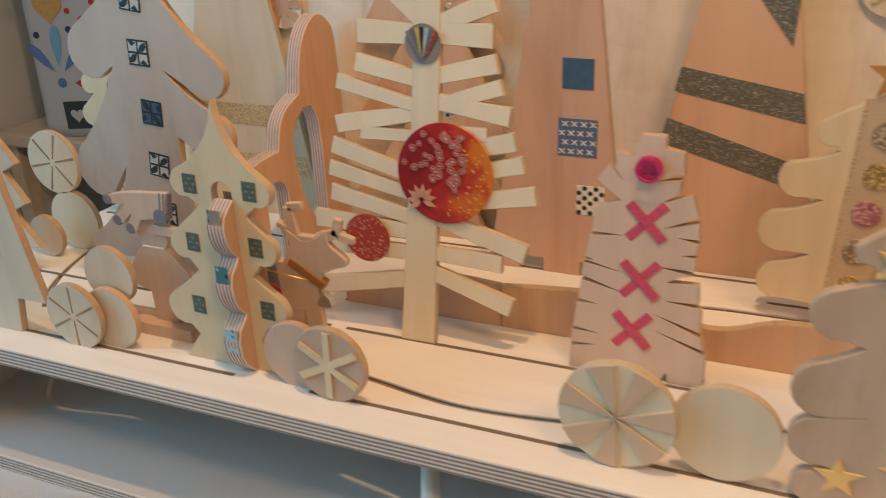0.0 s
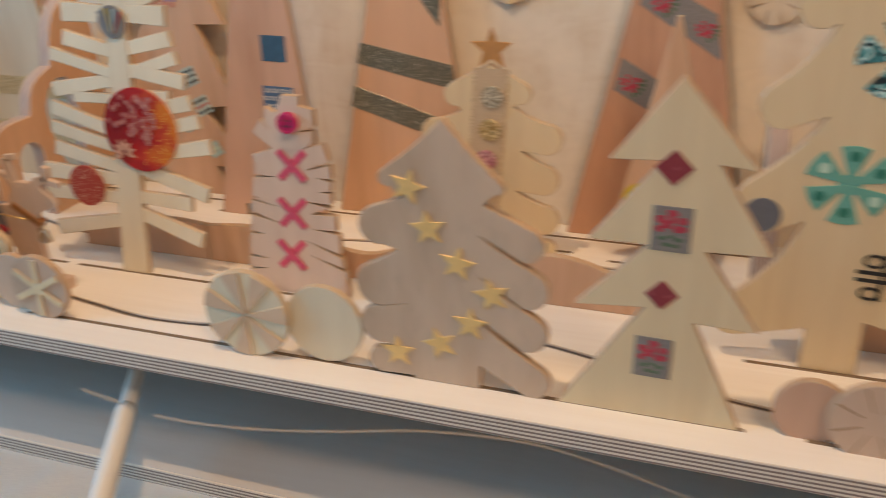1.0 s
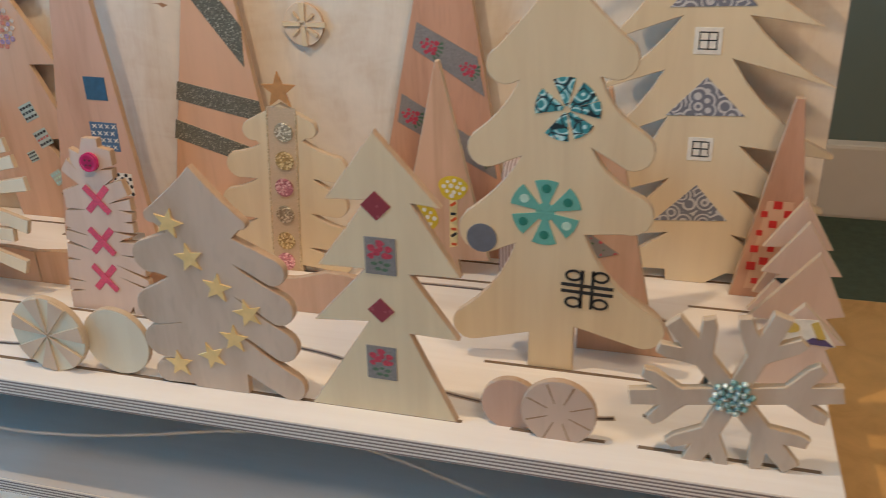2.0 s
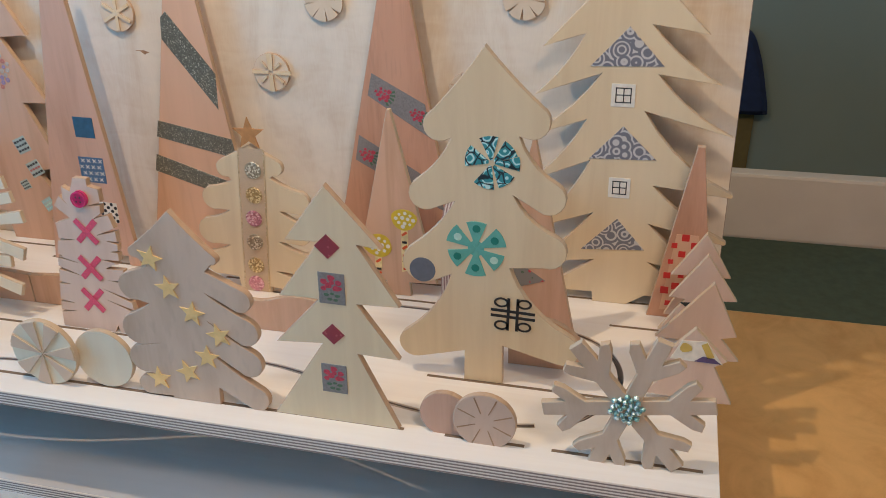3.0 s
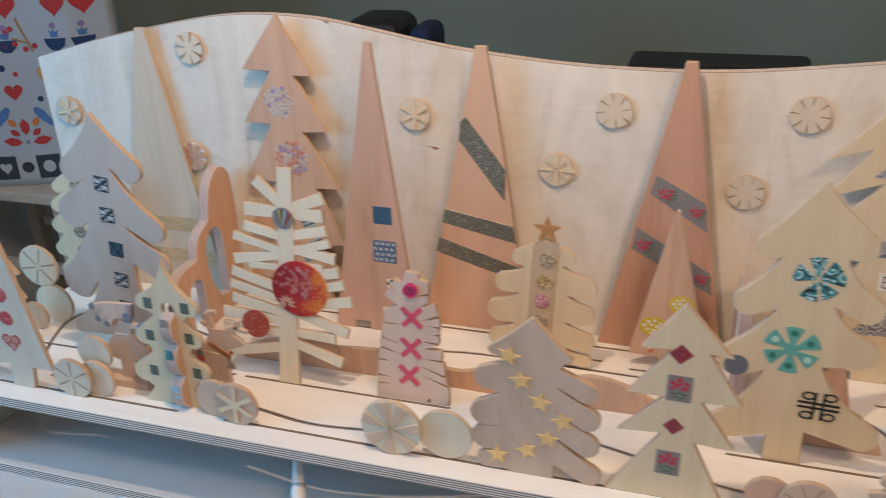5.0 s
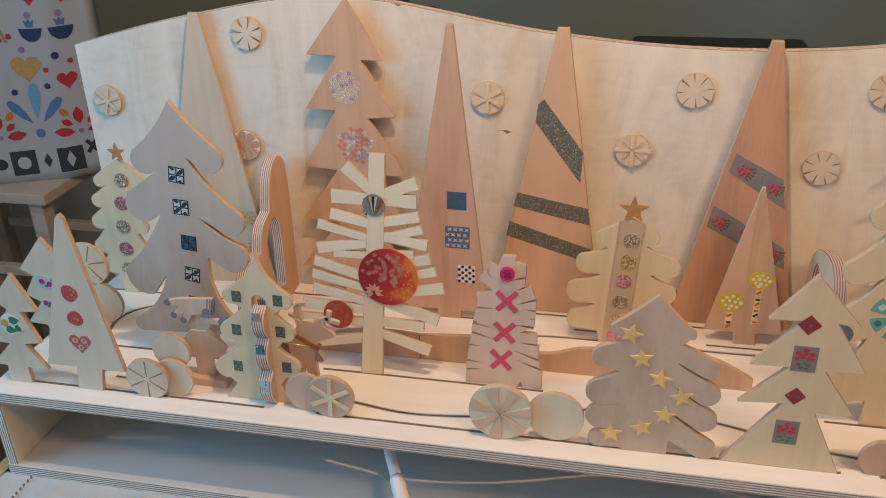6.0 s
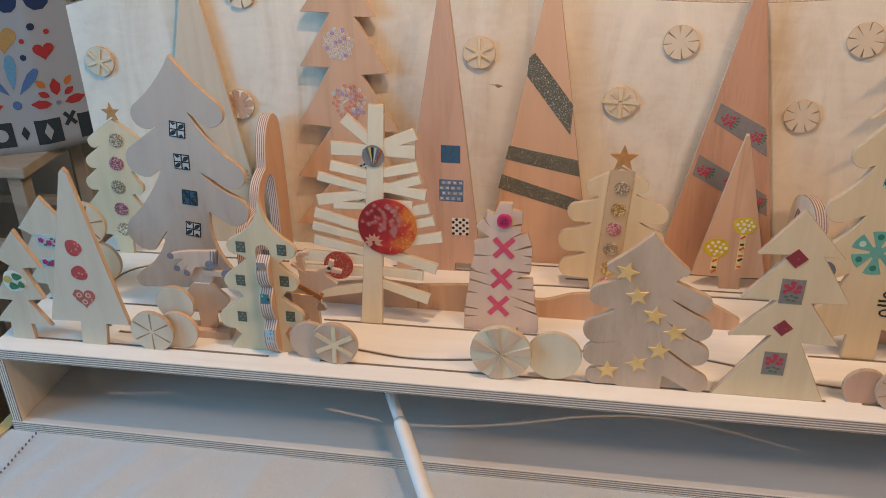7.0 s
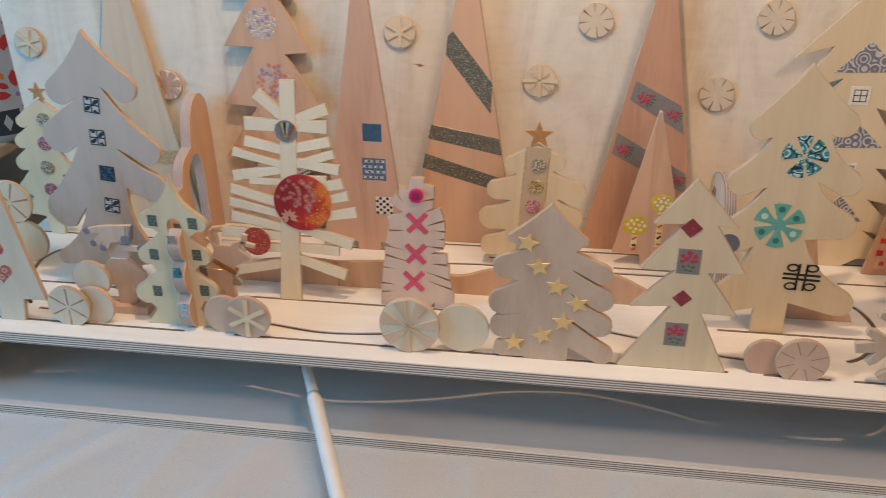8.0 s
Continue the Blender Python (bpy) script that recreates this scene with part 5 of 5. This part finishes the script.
def window_grid(t, x0, x, z, w, h):
    p = patch("window_paper", rect(x, z, w, h, 0), PAPER_WHITE, t, x0, "white paper window with black bars")
    for u in (-0.30, 0.02, 0.32):
        patch("bar", rect(x + u * w, z, 0.9, h * 0.66, 0), BLACK, p, x0, thick=0.2, sunk=0.05)
        patch("bar", rect(x, z + u * h, w * 0.66, 0.9, 0), BLACK, p, x0, thick=0.25, sunk=0.05)


def tree_scroll_house():
    x0 = 475
    tiersR = [(540, 254, 0, 0.0, 494, 261), (553, 213, 0, 0.05, 502, 220), (567, 169, 0, 0.06, 493, 188), (573, 116, 2, 0.08, 505, 121), (572, 71, 2, 0.05, 504, 84), (560, 34, 0, 0.02, 506, 46), (556, 10, 0, 0, 506, 11)]
    tiersL = [(404, 240, 0, 0.0, 440, 252), (398, 198, 0, 0.05, 455, 219), (388, 158, 0, 0.06, 444, 178), (392, 116, 0, 0.06, 449, 141), (398, 70, 0, 0.05, 454, 91), (404, 36, 0, 0.02, 457, 44), (410, 9, 0, 0, 457, 10)]
    out = tree_outline((476, 318), tiersR, tiersL, (458, 489))
    t = board_tree("wooden_tree", out, x0, BACK + 2, [PALE, PALE_EDGE], "tall pale spiky tree with scroll-print triangles and white windows", 6.0, "tall trees at the back")
    for a, b, c in (((445, 225), (506, 227), (476, 259)), ((448, 143), (506, 145), (476, 174)), ((445, 54), (502, 58), (476, 87))):
        patch("scroll_triangle", [a, b, c], SCROLL, t, x0, "grey triangle with white scrolls")
    window_grid(t, x0, 474, 201, 20, 20)
    window_grid(t, x0, 476, 117, 19, 19)


def tree_red_check():
    x0 = 548
    out = [(509, 0), (566, 0), (545, 165), (539, 165)]
    t = board_tree("cone_tree", out, x0, 238, [REDDISH, EDGE], "narrow reddish cone tree with a red and white check print", 6.0)
    pp = patch("check_paper", [(520, 8), (552, 8), (548, 84), (529, 84)], ALDER, t, x0, "pink paper with red checks", 0.4)
    for x, z, w in ((537, 81, 6.5), (528, 73, 5), (545, 74, 6), (535, 65, 6), (526, 57, 4.5), (542, 58, 5), (524, 43, 6), (536, 44, 5), (532, 33, 6.5), (523, 28, 7), (541, 24, 5), (527, 15, 5)):
        patch("red_square", rect(x, z, w, w, 0), RED_SQ, pp, x0, thick=0.2, sunk=0.05)


def little_grove():
    """Small rosy trees standing close one behind another at the end of the shelf."""
    def board(y, right, left, apex, base, label):
        x0 = apex[0]
        return x0, board_tree("wooden_tree", tree_outline(apex, right, left, base), x0, y, [ROSY, PALE_EDGE], label, 5.0, "little rosy trees", 0.4)

    board(208, [(576, 60, 0, 0, 562, 60), (580, 20, 0, 0, 560, 19)], [(527, 59, 0, 0, 542, 60), (524, 20, 0, 0, 545, 19)], (553, 100), (546, 559), "small rosy two-tier tree behind two others")
    x0, t = board(192, [(582, 47, 0, 0, 566, 46), (584, 13, 0, 0, 563, 12)], [(527, 46, 0, 0, 540, 45), (520, 13, 0, 0, 546, 12)], (555, 88), (548, 562), "small rosy two-tier tree with a dark triangle")
    patch("dark_print", [(536, 42), (551, 43), (543, 37)], INK, t, x0, "small dark triangle")
    board(158, [(582, 33, 0, 0, 570, 30), (586, 10, 0, 0, 566, 9)], [(518, 26, 0, 0, 544, 25), (520, 8, 0, 0, 548, 7)], (560, 80), (550, 565), "small rosy tree with a long slanting side")
    x0, t = board(105, [(572, 42, 0, 0, 563, 36), (579, 4, 0, 0, 566, 3)], [(522, 38, 0, 0, 538, 36), (512, 6, 0, 0, 536, 5)], (547, 68), (538, 564), "small rosy tree with an ochre and purple print")
    pp = patch("print", [(530, 40), (569, 39), (556, 58), (538, 57)], PAPER_WHITE, t, x0, "white paper with ochre and purple print", 0.5)
    patch("ochre_blot", circle(541, 51, 4.5, 12, 0.9, 0.1, 2), YELLOW_PLAIN, pp, x0, thick=0.2, sunk=-0.2)
    patch("ochre_blot", strip(554, 56, 560, 44, 5), YELLOW_PLAIN, pp, x0, thick=0.2, sunk=-0.2)
    patch("purple_blot", [(548, 40), (568, 39.5), (562, 44), (554, 45)], PURPLE_INK, pp, x0, thick=0.2, sunk=-0.2)


def tree_floral_triangle():
    x0 = 412
    out = [(372, 0), (452, 0), (413, 185), (410, 185)]
    t = board_tree("cone_tree", out, x0, 172, [ALDER, EDGE], "orange-pink cone tree with floral paper triangles", 6.0)
    patch("floral_triangle", [(392, 122), (426, 98), (410, 118)], FLORAL, t, x0, "grey floral triangle")
    patch("floral_triangle", [(394, 80), (424, 60), (400, 52)], FLORAL, t, x0, "grey floral triangle")


def snowflake():
    t = thing("snowflake", (0.503, 0.020, 0.049), "big greyish wooden snowflake with a rhinestone cluster in the middle", "wooden snowflake")
    # one outline with six branching arms
    arm = [(5.9, 10.1), (5.7, 28), (17.5, 41.5), (20, 48), (14, 50.5), (5.7, 42), (5.3, 59), (-5.6, 58.5), (-5.8, 42), (-14.5, 50.5), (-20, 47), (-17.5, 41), (-5.9, 28), (-5.9, 10.1)]
    loop = []
    for k in range(6):
        a = radians(-60 * k + 39)
        loop += [(x * math.cos(a) - z * math.sin(a), x * math.sin(a) + z * math.cos(a)) for x, z in arm[::-1]]
    link("board", slab(loop, 5.5, (), 0.6), [DRIFT, PALE_EDGE], t)
    for k in range(26):
        a, d = k * 2.39996, 11.5 * math.sqrt((k + 0.5) / 26)
        bm = bmesh.new()
        bmesh.ops.create_icosphere(bm, subdivisions=1, radius=0.0023)
        part("rhinestone", bm, TEAL_GEM, t, at=(d * math.cos(a) * K, -0.001, d * math.sin(a) * K))


def wave_board(x0, x1, y, zs, label):
    """A low board with a wavy top, like a snowdrift."""
    t = thing("drift_board", ((x0 + x1) / 2 * K, y * K, 0), label, "wooden hill", "low wavy hills")
    pts = [(x0 + (x1 - x0) * i / (len(zs) - 1), z) for i, z in enumerate(zs)]
    out = [(x0, 0), (x1, 0)] + curve_through(pts, False, 8)[::-1]
    link("board", slab(shift(out, (x0 + x1) / 2), 6.0, (), 0.5), [ALDER, EDGE], t)


tree_gold_stars()
tree_diamonds()
tree_flowers()
tree_scroll_house()
tree_red_check()
little_grove()
tree_floral_triangle()
snowflake()
wave_board(-188, -70, 137, (12, 26, 30, 32, 30), "low orange-pink wavy hill board")
wave_board(-69, 275, 137, (30, 33, 34, 26, 22, 32, 33, 30, 38, 32, 14), "long low orange-pink wavy hill board")
wave_board(400, 473, 131, (34, 42, 46, 42, 30, 4), "short rounded orange-pink hill board")


# ---------------------------------------------------------------- angel, reindeer and driving stick
def joined(pieces):
    """Several cut boards fused into one figure. Each: outline, thickness, y, material index."""
    bm = bmesh.new()
    for outline, thick, y, m in pieces:
        me = slab(outline, thick, (), 0.4)
        for p in me.polygons:
            p.material_index = m
        me.transform(Matrix.Translation((0, y * K, 0)))
        bm.from_mesh(me)
        bpy.data.meshes.remove(me)
    me = bpy.data.meshes.new("figure")
    bm.to_mesh(me)
    bm.free()
    return me


def angel():
    skirt = curve_through([(-8, 64), (8, 64), (19, 55), (27, 45), (21, 36), (10, 31), (-10, 31), (-20, 34), (-25, 41), (-18, 54)], True, 4)
    torso = curve_through([(-8, 63), (-11, 74), (-8, 84), (9, 84), (14, 78), (9, 63)], True, 4)
    wing = [(22, 105), (8, 104), (-8, 103), (-20, 101), (-27, 99), (-30, 96), (-26, 93), (-14, 94), (-18, 90), (-25, 84), (-24, 80), (-18, 80), (-10, 88), (-15, 78), (-13, 74), (-8, 75), (-3, 84), (10, 86), (18, 88)]
    pieces = [(skirt, 5, 0, 0), (torso, 5, 0.2, 0), (wing, 4, -3.2, 0), (strip(5, 78, 30, 77, 7, 6), 4, -2.2, 0), (circle(30, 78, 5.5, 14), 7, -3.0, 2), (circle(14, 88, 5.5, 14), 4, -3.6, 2),
              (rect(0, 20, 19, 26), 5, 0.2, 0), (rect(0, 4.5, 50, 9), 18, -7, 0), (rect(-8, 10, 62, 5), 5, 3.0, 0), (rect(0, 64, 17, 1.6), 5.6, -0.3, 1)]
    for x, z in ((-28, 96), (-23, 82), (-13, 77)):
        pieces.append((circle(x, z, 3.8, 12), 4.6, -3.6, 2))
    for x in (14, 17, 20):
        pieces.append((strip(x, 87, x + 3, 104.5, 1.5), 4.5, -3.5, 2))
    me = joined(pieces)
    tagged(link("angel_figure", me, [FIGURE, PAPER_WHITE, GREY_CLOTH], at=(-0.281, 0.056, 0)), "flat wooden angel with grey-tipped wings on a little track car", "wooden figure", "figures on the track")


def reindeer():
    body = curve_through([(-36, 62), (-17, 66), (1, 67), (7, 70), (12, 58), (22, 50), (21, 42), (15, 36), (0, 33), (-20, 32), (-34, 34), (-38, 48)], True, 4)
    neck = [(-1, 66), (5, 78), (8, 86), (23, 86), (26, 66), (25, 54), (18, 46)]
    head = curve_through([(4, 88), (14, 83), (22, 84), (32, 90), (34, 82), (43, 75), (44, 70), (36, 67), (24, 62), (12, 66)], True, 4)
    tail = [(-34, 62), (-46, 66), (-48, 63), (-37, 55)]
    pieces = [(body, 5, 0, 0), (neck, 5, 0.1, 0), (head, 5, -0.1, 0), (tail, 4.4, 0.3, 0)]
    # legs taper to the car, antlers fork above the head
    for a, b in (((-38, 40), (-46, 8)), ((-25, 38), (-20, 8)), ((4, 38), (2, 8)), ((16, 42), (19, 8))):
        pieces.append((strip(*a, *b, 13, 10), 5.0, 0.15, 0))
    for x0, z0, x1, z1, w in ((9, 84, 7, 103, 8), (7, 103, 17, 105, 5), (5, 88, -2, 92, 4), (28, 86, 40, 90, 7), (38, 88, 41, 99, 6), (40, 88, 50, 86, 5)):
        pieces.append((strip(x0, z0, x1, z1, w, w * 0.8), 4.2, 0.4, 0))
    pieces += [(rect(0, 4.5, 72, 9), 18, -6.5, 0), (strip(-14, 66.5, -12, 42, 16), 5.8, -0.4, 1), (circle(-9, 47, 4.2, 10, 1, 0.2, 1), 6.2, -0.6, 2),
               (strip(4, 68, 27, 54, 6), 6.2, -0.6, 3), (strip(26, 53, 26, 48, 1.4), 2.0, 1.0, 4), (curve_through([(24, 48), (28, 48), (31, 40), (21, 40)], True, 3), 5, 0.0, 4)]
    me = joined(pieces)
    ring = tube([(0.030 + 0.0, -0.004 + 0.0042 * math.cos(a), 0.0142 + 0.0052 * math.sin(a)) for a in (2 * math.pi * i / 16 for i in range(17))], 0.0006, 5)
    bm = bmesh.new()
    bm.from_mesh(me)
    spare = bpy.data.meshes.new("ring")
    ring.to_mesh(spare)
    ring.free()
    for f in spare.polygons:
        f.material_index = 4
    bm.from_mesh(spare)
    bm.to_mesh(me)
    bm.free()
    bpy.data.meshes.remove(spare)
    tagged(link("reindeer_figure", me, [FIGURE, GREY_CLOTH, ROSE, LEATHER, SILVER], at=(-0.180, 0.058, 0)), "flat wooden reindeer with saddle cloth, tan collar and silver bell", "wooden figure", "figures on the track")


angel()
reindeer()
rein = [(-0.250 + 0.090 * t, 0.0525, 0.078 - 0.018 * t - 0.004 * math.sin(math.pi * t)) for t in (0, 0.2, 0.4, 0.6, 0.8, 1.0)]
tagged(part("gold_rein", tube(rein, 0.0005, 5), GOLD_WIRE, None), "thin gold thread tied between the angel and the reindeer", "thread")


def stick():
    a, b, c = Vector((-0.092, 0.064, -0.030)), Vector((-0.085, 0.050, -0.051)), Vector((0.135, -0.410, -0.1030))
    t = thing("driving_stick", tuple(c), "white round stick reaching under the shelf from the cloth", "stick")
    d = (c - b).normalized()
    part("rod", tube([b + d * 0.045 - c, b + d * 0.05 - c, c - d * 0.003 - c, Vector((0, 0, 0))], [0.0065, 0.0075, 0.0075, 0.0065], 18), DOWEL, t)
    part("neck", tube([b - d * 0.004 - c, b + d * 0.0455 - c], 0.0058, 16), DOWEL, t, "thinner pale neck")
    part("magnet", tube([b - d * 0.012 - c, b - d * 0.003 - c], 0.0075, 16), DARK, t, "dark round magnet")


stick()

# ---------------------------------------------------------------- behind the table
def bench():
    t = thing("bench", (0.6, 0.9, -0.86), "dark green upholstered bench with a pale grey back rail", "bench")
    part("seat", box_mesh(-1.6, 1.5, 0.0, 0.62, 0.28, 0.44, 0.02), GREEN_SEAT, t)
    part("base", box_mesh(-1.55, 1.45, 0.04, 0.60, 0.0, 0.279), GREEN_SEAT, t)


def rail():
    t = thing("chair_rail_back", (0.9, 0.56, -0.86), "pale grey wooden chair back rail behind the table", "chair")
    part("rail", box_mesh(-0.62, 0.60, -0.011, 0.011, 0.805, 0.890, 0.004), RAIL, t)
    for x in (-0.58, 0.56):
        part("post", box_mesh(x - 0.018, x + 0.018, 0.0115, 0.040, 0.0, 0.885, 0.003), RAIL, t)


def soft_box(name, x0, x1, y0, y1, z0, z1, r, mat, label, category):
    t = thing(name, ((x0 + x1) / 2, (y0 + y1) / 2, z0), label, category)
    cx, cy = (x0 + x1) / 2, (y0 + y1) / 2
    bm = box_mesh(x0 - cx, x1 - cx, y0 - cy, y1 - cy, 0, z1 - z0)
    bmesh.ops.bevel(bm, geom=bm.edges[:], offset=r, segments=4, affect="EDGES", profile=0.5)
    part("shell", bm, mat, t)
    return t


bench()
rail()
bag1 = soft_box("backpack", -0.42, -0.30, 0.98, 1.12, -0.42, 0.205, 0.03, DARK, "black rounded backpack standing on the bench", "bag")
bag2 = soft_box("navy_bag", -0.29, -0.24, 1.0, 1.1, -0.42, 0.190, 0.02, NAVY, "navy blue bag standing on the bench", "bag")
bag3 = soft_box("instrument_case", 0.13, 0.45, 1.0, 1.12, -0.42, 0.135, 0.012, DARK, "long black case standing on the bench", "case")


def jacket():
    """A navy jacket hanging flat against the wall, with a strip of its ochre lining below the hem."""
    t = thing("hanging_jacket", (0.62, 1.65, -0.21), "navy blue jacket hanging on the green wall", "jacket")
    out = curve_through([(-110, 4), (-40, -2), (50, -4), (108, -3), (117, 6), (106, 60), (88, 130), (62, 185), (10, 205), (-60, 205), (-100, 180), (-120, 120), (-124, 30)], True, 4)
    link("shell", slab(out, 46, (), 12), [NAVY, NAVY], t, at=(0, -0.048, 0))
    link("lining", slab([(20, -190), (88, -190), (92, -4), (20, -4)], 6, (), 1.5), [OCHRE_CLOTH, OCHRE_CLOTH], t, "dull ochre lining", at=(0, -0.012, 0))


jacket()


def chair():
    t = thing("stool", (-1.25, 1.0, -0.86), "light wooden stool beside the table", "stool")
    part("seat", box_mesh(-0.20, 0.186, -0.15, 0.15, 0.664, 0.689, 0.004), CHAIR_WOOD, t)
    for x in (-0.17, 0.15):
        for y in (-0.12, 0.12):
            part("leg", box_mesh(x - 0.017, x + 0.017, y - 0.018, y + 0.018, 0.0, 0.6635, 0.003), CHAIR_WOOD, t)
    for y in (-0.12, 0.12):
        part("stretcher", box_mesh(-0.145, 0.125, y - 0.010, y + 0.010, 0.475, 0.498, 0.002), CHAIR_WOOD, t)


chair()


def bag_front(x, z):
    """How far the bag's front stands out at x, z: leaning back, bent round a ridge, with a few soft folds."""
    h = z / 0.50
    y = -0.07 * (1 - 0.35 * h)
    y += 0.42 * max(0.0, x - 0.078 - 0.02 * h) + 0.10 * max(0.0, -0.10 - x)
    y += 0.003 * math.sin(x * 38 + 2.0 * h) * (0.2 + h)
    return y


def gift_bag():
    """A standing cotton bag with folk prints on its front."""
    t = thing("cotton_bag", (-1.16, 0.985, -0.1705), "white cotton bag with red and blue folk prints on a stool", "bag", rot=(0, 0, 22))
    bm = bmesh.new()
    n, m = 36, 18
    xs = [-0.175 + 0.35 * i / n for i in range(n + 1)]
    grid = []
    for j in range(m + 1):
        z = 0.50 * j / m
        row = [bm.verts.new((x, bag_front(x, z), z)) for x in xs]
        row += [bm.verts.new((x, 0.075 - 0.03 * j / m, z)) for x in xs[::-1]]
        grid.append(row)
    count = len(grid[0])
    for j in range(m):
        for i in range(count):
            i2 = (i + 1) % count
            bm.faces.new((grid[j][i], grid[j][i2], grid[j + 1][i2], grid[j + 1][i])).smooth = True
    bm.faces.new(grid[0][::-1])
    bm.faces.new(grid[-1])
    part("cotton", bm, BAG, t)
    return t


def bag_prints(t):
    red, orange, navy = plain("folk_red", (0.55, 0.05, 0.05), 0.9), plain("folk_orange", (0.72, 0.22, 0.05), 0.9), plain("folk_navy", (0.03, 0.06, 0.15), 0.9)
    blue, sky, ochre, slate = plain("folk_blue", (0.10, 0.22, 0.46), 0.9), plain("folk_sky", (0.16, 0.42, 0.62), 0.9), plain("folk_ochre", (0.60, 0.36, 0.13), 0.9), plain("folk_slate", (0.04, 0.055, 0.065), 0.9)

    def mark(name, outline, mat, lift=0.0):
        me = slab(outline, 0.4, (), 0.1)
        bm = bmesh.new()
        bm.from_mesh(me)
        for _ in range(2):
            bmesh.ops.subdivide_edges(bm, edges=[e for e in bm.edges if e.calc_length() > 0.014], cuts=2, use_grid_fill=True)
        bm.to_mesh(me)
        bm.free()
        for v in me.vertices:
            v.co.y += bag_front(v.co.x, v.co.z) - 0.0014 - lift * K
        link(name, me, [mat, mat], t)

    def drop(x, z, a, l, w, mat):
        pts = [(0, 0), (-w * 0.35, l * 0.35), (-w * 0.5, l * 0.7), (-w * 0.3, l * 0.95), (0, l), (w * 0.3, l * 0.95), (w * 0.5, l * 0.7), (w * 0.35, l * 0.35)]
        c, s = math.cos(radians(a)), math.sin(radians(a))
        mark("petal_print", [(x + p * c - q * s, z + p * s + q * c) for p, q in pts], mat)

    def heart(x, z, r, mat):
        mark("heart_print", [(x + r * 0.062 * 16 * math.sin(a) ** 3, z + r * 0.062 * (13 * math.cos(a) - 5 * math.cos(2 * a) - 2 * math.cos(3 * a) - math.cos(4 * a)))
                             for a in (2 * math.pi * i / 22 for i in range(22))], mat)

    lilac, twig = plain("folk_lilac", (0.33, 0.24, 0.42), 0.9), plain("folk_brown", (0.42, 0.24, 0.12), 0.9)

    def leaf(x, z, a, l, w, mat):
        c, sn = math.cos(radians(a)), math.sin(radians(a))
        pts = [(-0.5, 0), (-0.25, 0.42), (0.12, 0.5), (0.5, 0.05), (0.12, -0.46), (-0.25, -0.4)]
        mark("leaf_print", [(x + l * p * c - w * q * sn, z + l * p * sn + w * q * c) for p, q in pts], mat)

    # border of dark squares with pale figures and small dark figures between them
    for k, u in enumerate((-107, -10, 87, 160)):
        wide = 52 if k < 3 else 28
        mark("square_print", rect(u, 43, wide, 54, 1), slate)
        if k == 0:
            mark("heart_print", [(u + 0.9 * 16 * math.sin(a) ** 3, 43 + 0.9 * (13 * math.cos(a) - 5 * math.cos(2 * a) - 2 * math.cos(3 * a) - math.cos(4 * a)))
                                 for a in (2 * math.pi * i / 22 for i in range(22))], BAG, 0.35)
        elif k == 1:
            mark("dot_print", circle(u, 43, 14, 16), BAG, 0.35)
        elif k == 2:
            mark("diamond_print", [(u, 24), (u + 9, 43), (u, 62), (u - 9, 43)], BAG, 0.35)
    mark("dot_print", circle(-58, 43, 14, 14, 0.9), slate)
    mark("diamond_print", [(39, 28), (48, 44), (39, 60), (30, 44)], slate)
    mark("cross_print", strip(122, 50, 142, 78, 8), slate)
    mark("cross_print", strip(122, 78, 142, 50, 8), slate, 0.3)
    for c in (-126, 36):
        # three blue drops over a dot, an ochre heart above
        mark("dot_print", circle(c, 106, 9.5, 14), blue)
        drop(c - 10, 128, 40, 66, 20, blue)
        drop(c, 138, -4, 76, 24, sky)
        drop(c + 10, 128, -40, 70, 20, blue)
        for du, v in ((-34, 197), (34, 206)):
            mark("dot_print", circle(c + du, v, 6.5, 12), navy)
        heart(c, 247, 31, ochre)
        mark("dot_print", circle(c + 38, 240, 5.5, 10), red)
        mark("dot_print", circle(c - 2, 284, 6.5, 10), lilac)
        for du in (24, 82):
            if c + du < 165:
                mark("bowl_print", [(c + du - 24, 326), (c + du + 24, 326), (c + du + 19, 310), (c + du + 8, 300), (c + du - 8, 300), (c + du - 19, 310)], navy)
                mark("tulip_print", [(c + du - 11, 344), (c + du - 4, 339), (c + du, 346), (c + du + 4, 339), (c + du + 11, 344), (c + du + 7, 329), (c + du - 7, 329)], blue)
                mark("dot_print", circle(c + du, 353, 7, 12), lilac)
                heart(c + du + 10, 398, 26, red)
        # a forked twig with berries
        mark("twig_print", strip(c - 28, 300, c - 52, 372, 5), twig)
        mark("twig_print", strip(c - 34, 318, c - 66, 330, 4), twig)
        for du, v in ((-22, 312), (-42, 306), (-78, 344), (-62, 318), (-84, 316), (-66, 350)):
            mark("dot_print", circle(c + du, v, 6.0, 10), red)
    for c in (-45, 117):
        # red bouquet: an upright leaf, two orange ones, two small and two lying ones
        mark("dot_print", circle(c, 102, 5, 10), lilac)
        leaf(c, 137, 90, 38, 21, red)
        for sgn in (-1, 1):
            if c + sgn * 36 > 168:
                continue
            leaf(c + sgn * 26, 147, 90 - sgn * 38, 24, 14, orange)
            leaf(c + sgn * 24, 124, 90 - sgn * 55, 24, 14, red)
            leaf(c + sgn * 33, 104, 90 - sgn * 82, 42, 20, red)
        heart(c - 6, 216, 20, red)
        mark("dot_print", circle(c - 20, 268, 7.5, 12), navy)
        mark("dot_print", circle(c + 6, 254, 5.5, 10), red)


bag = gift_bag()
bag_prints(bag)
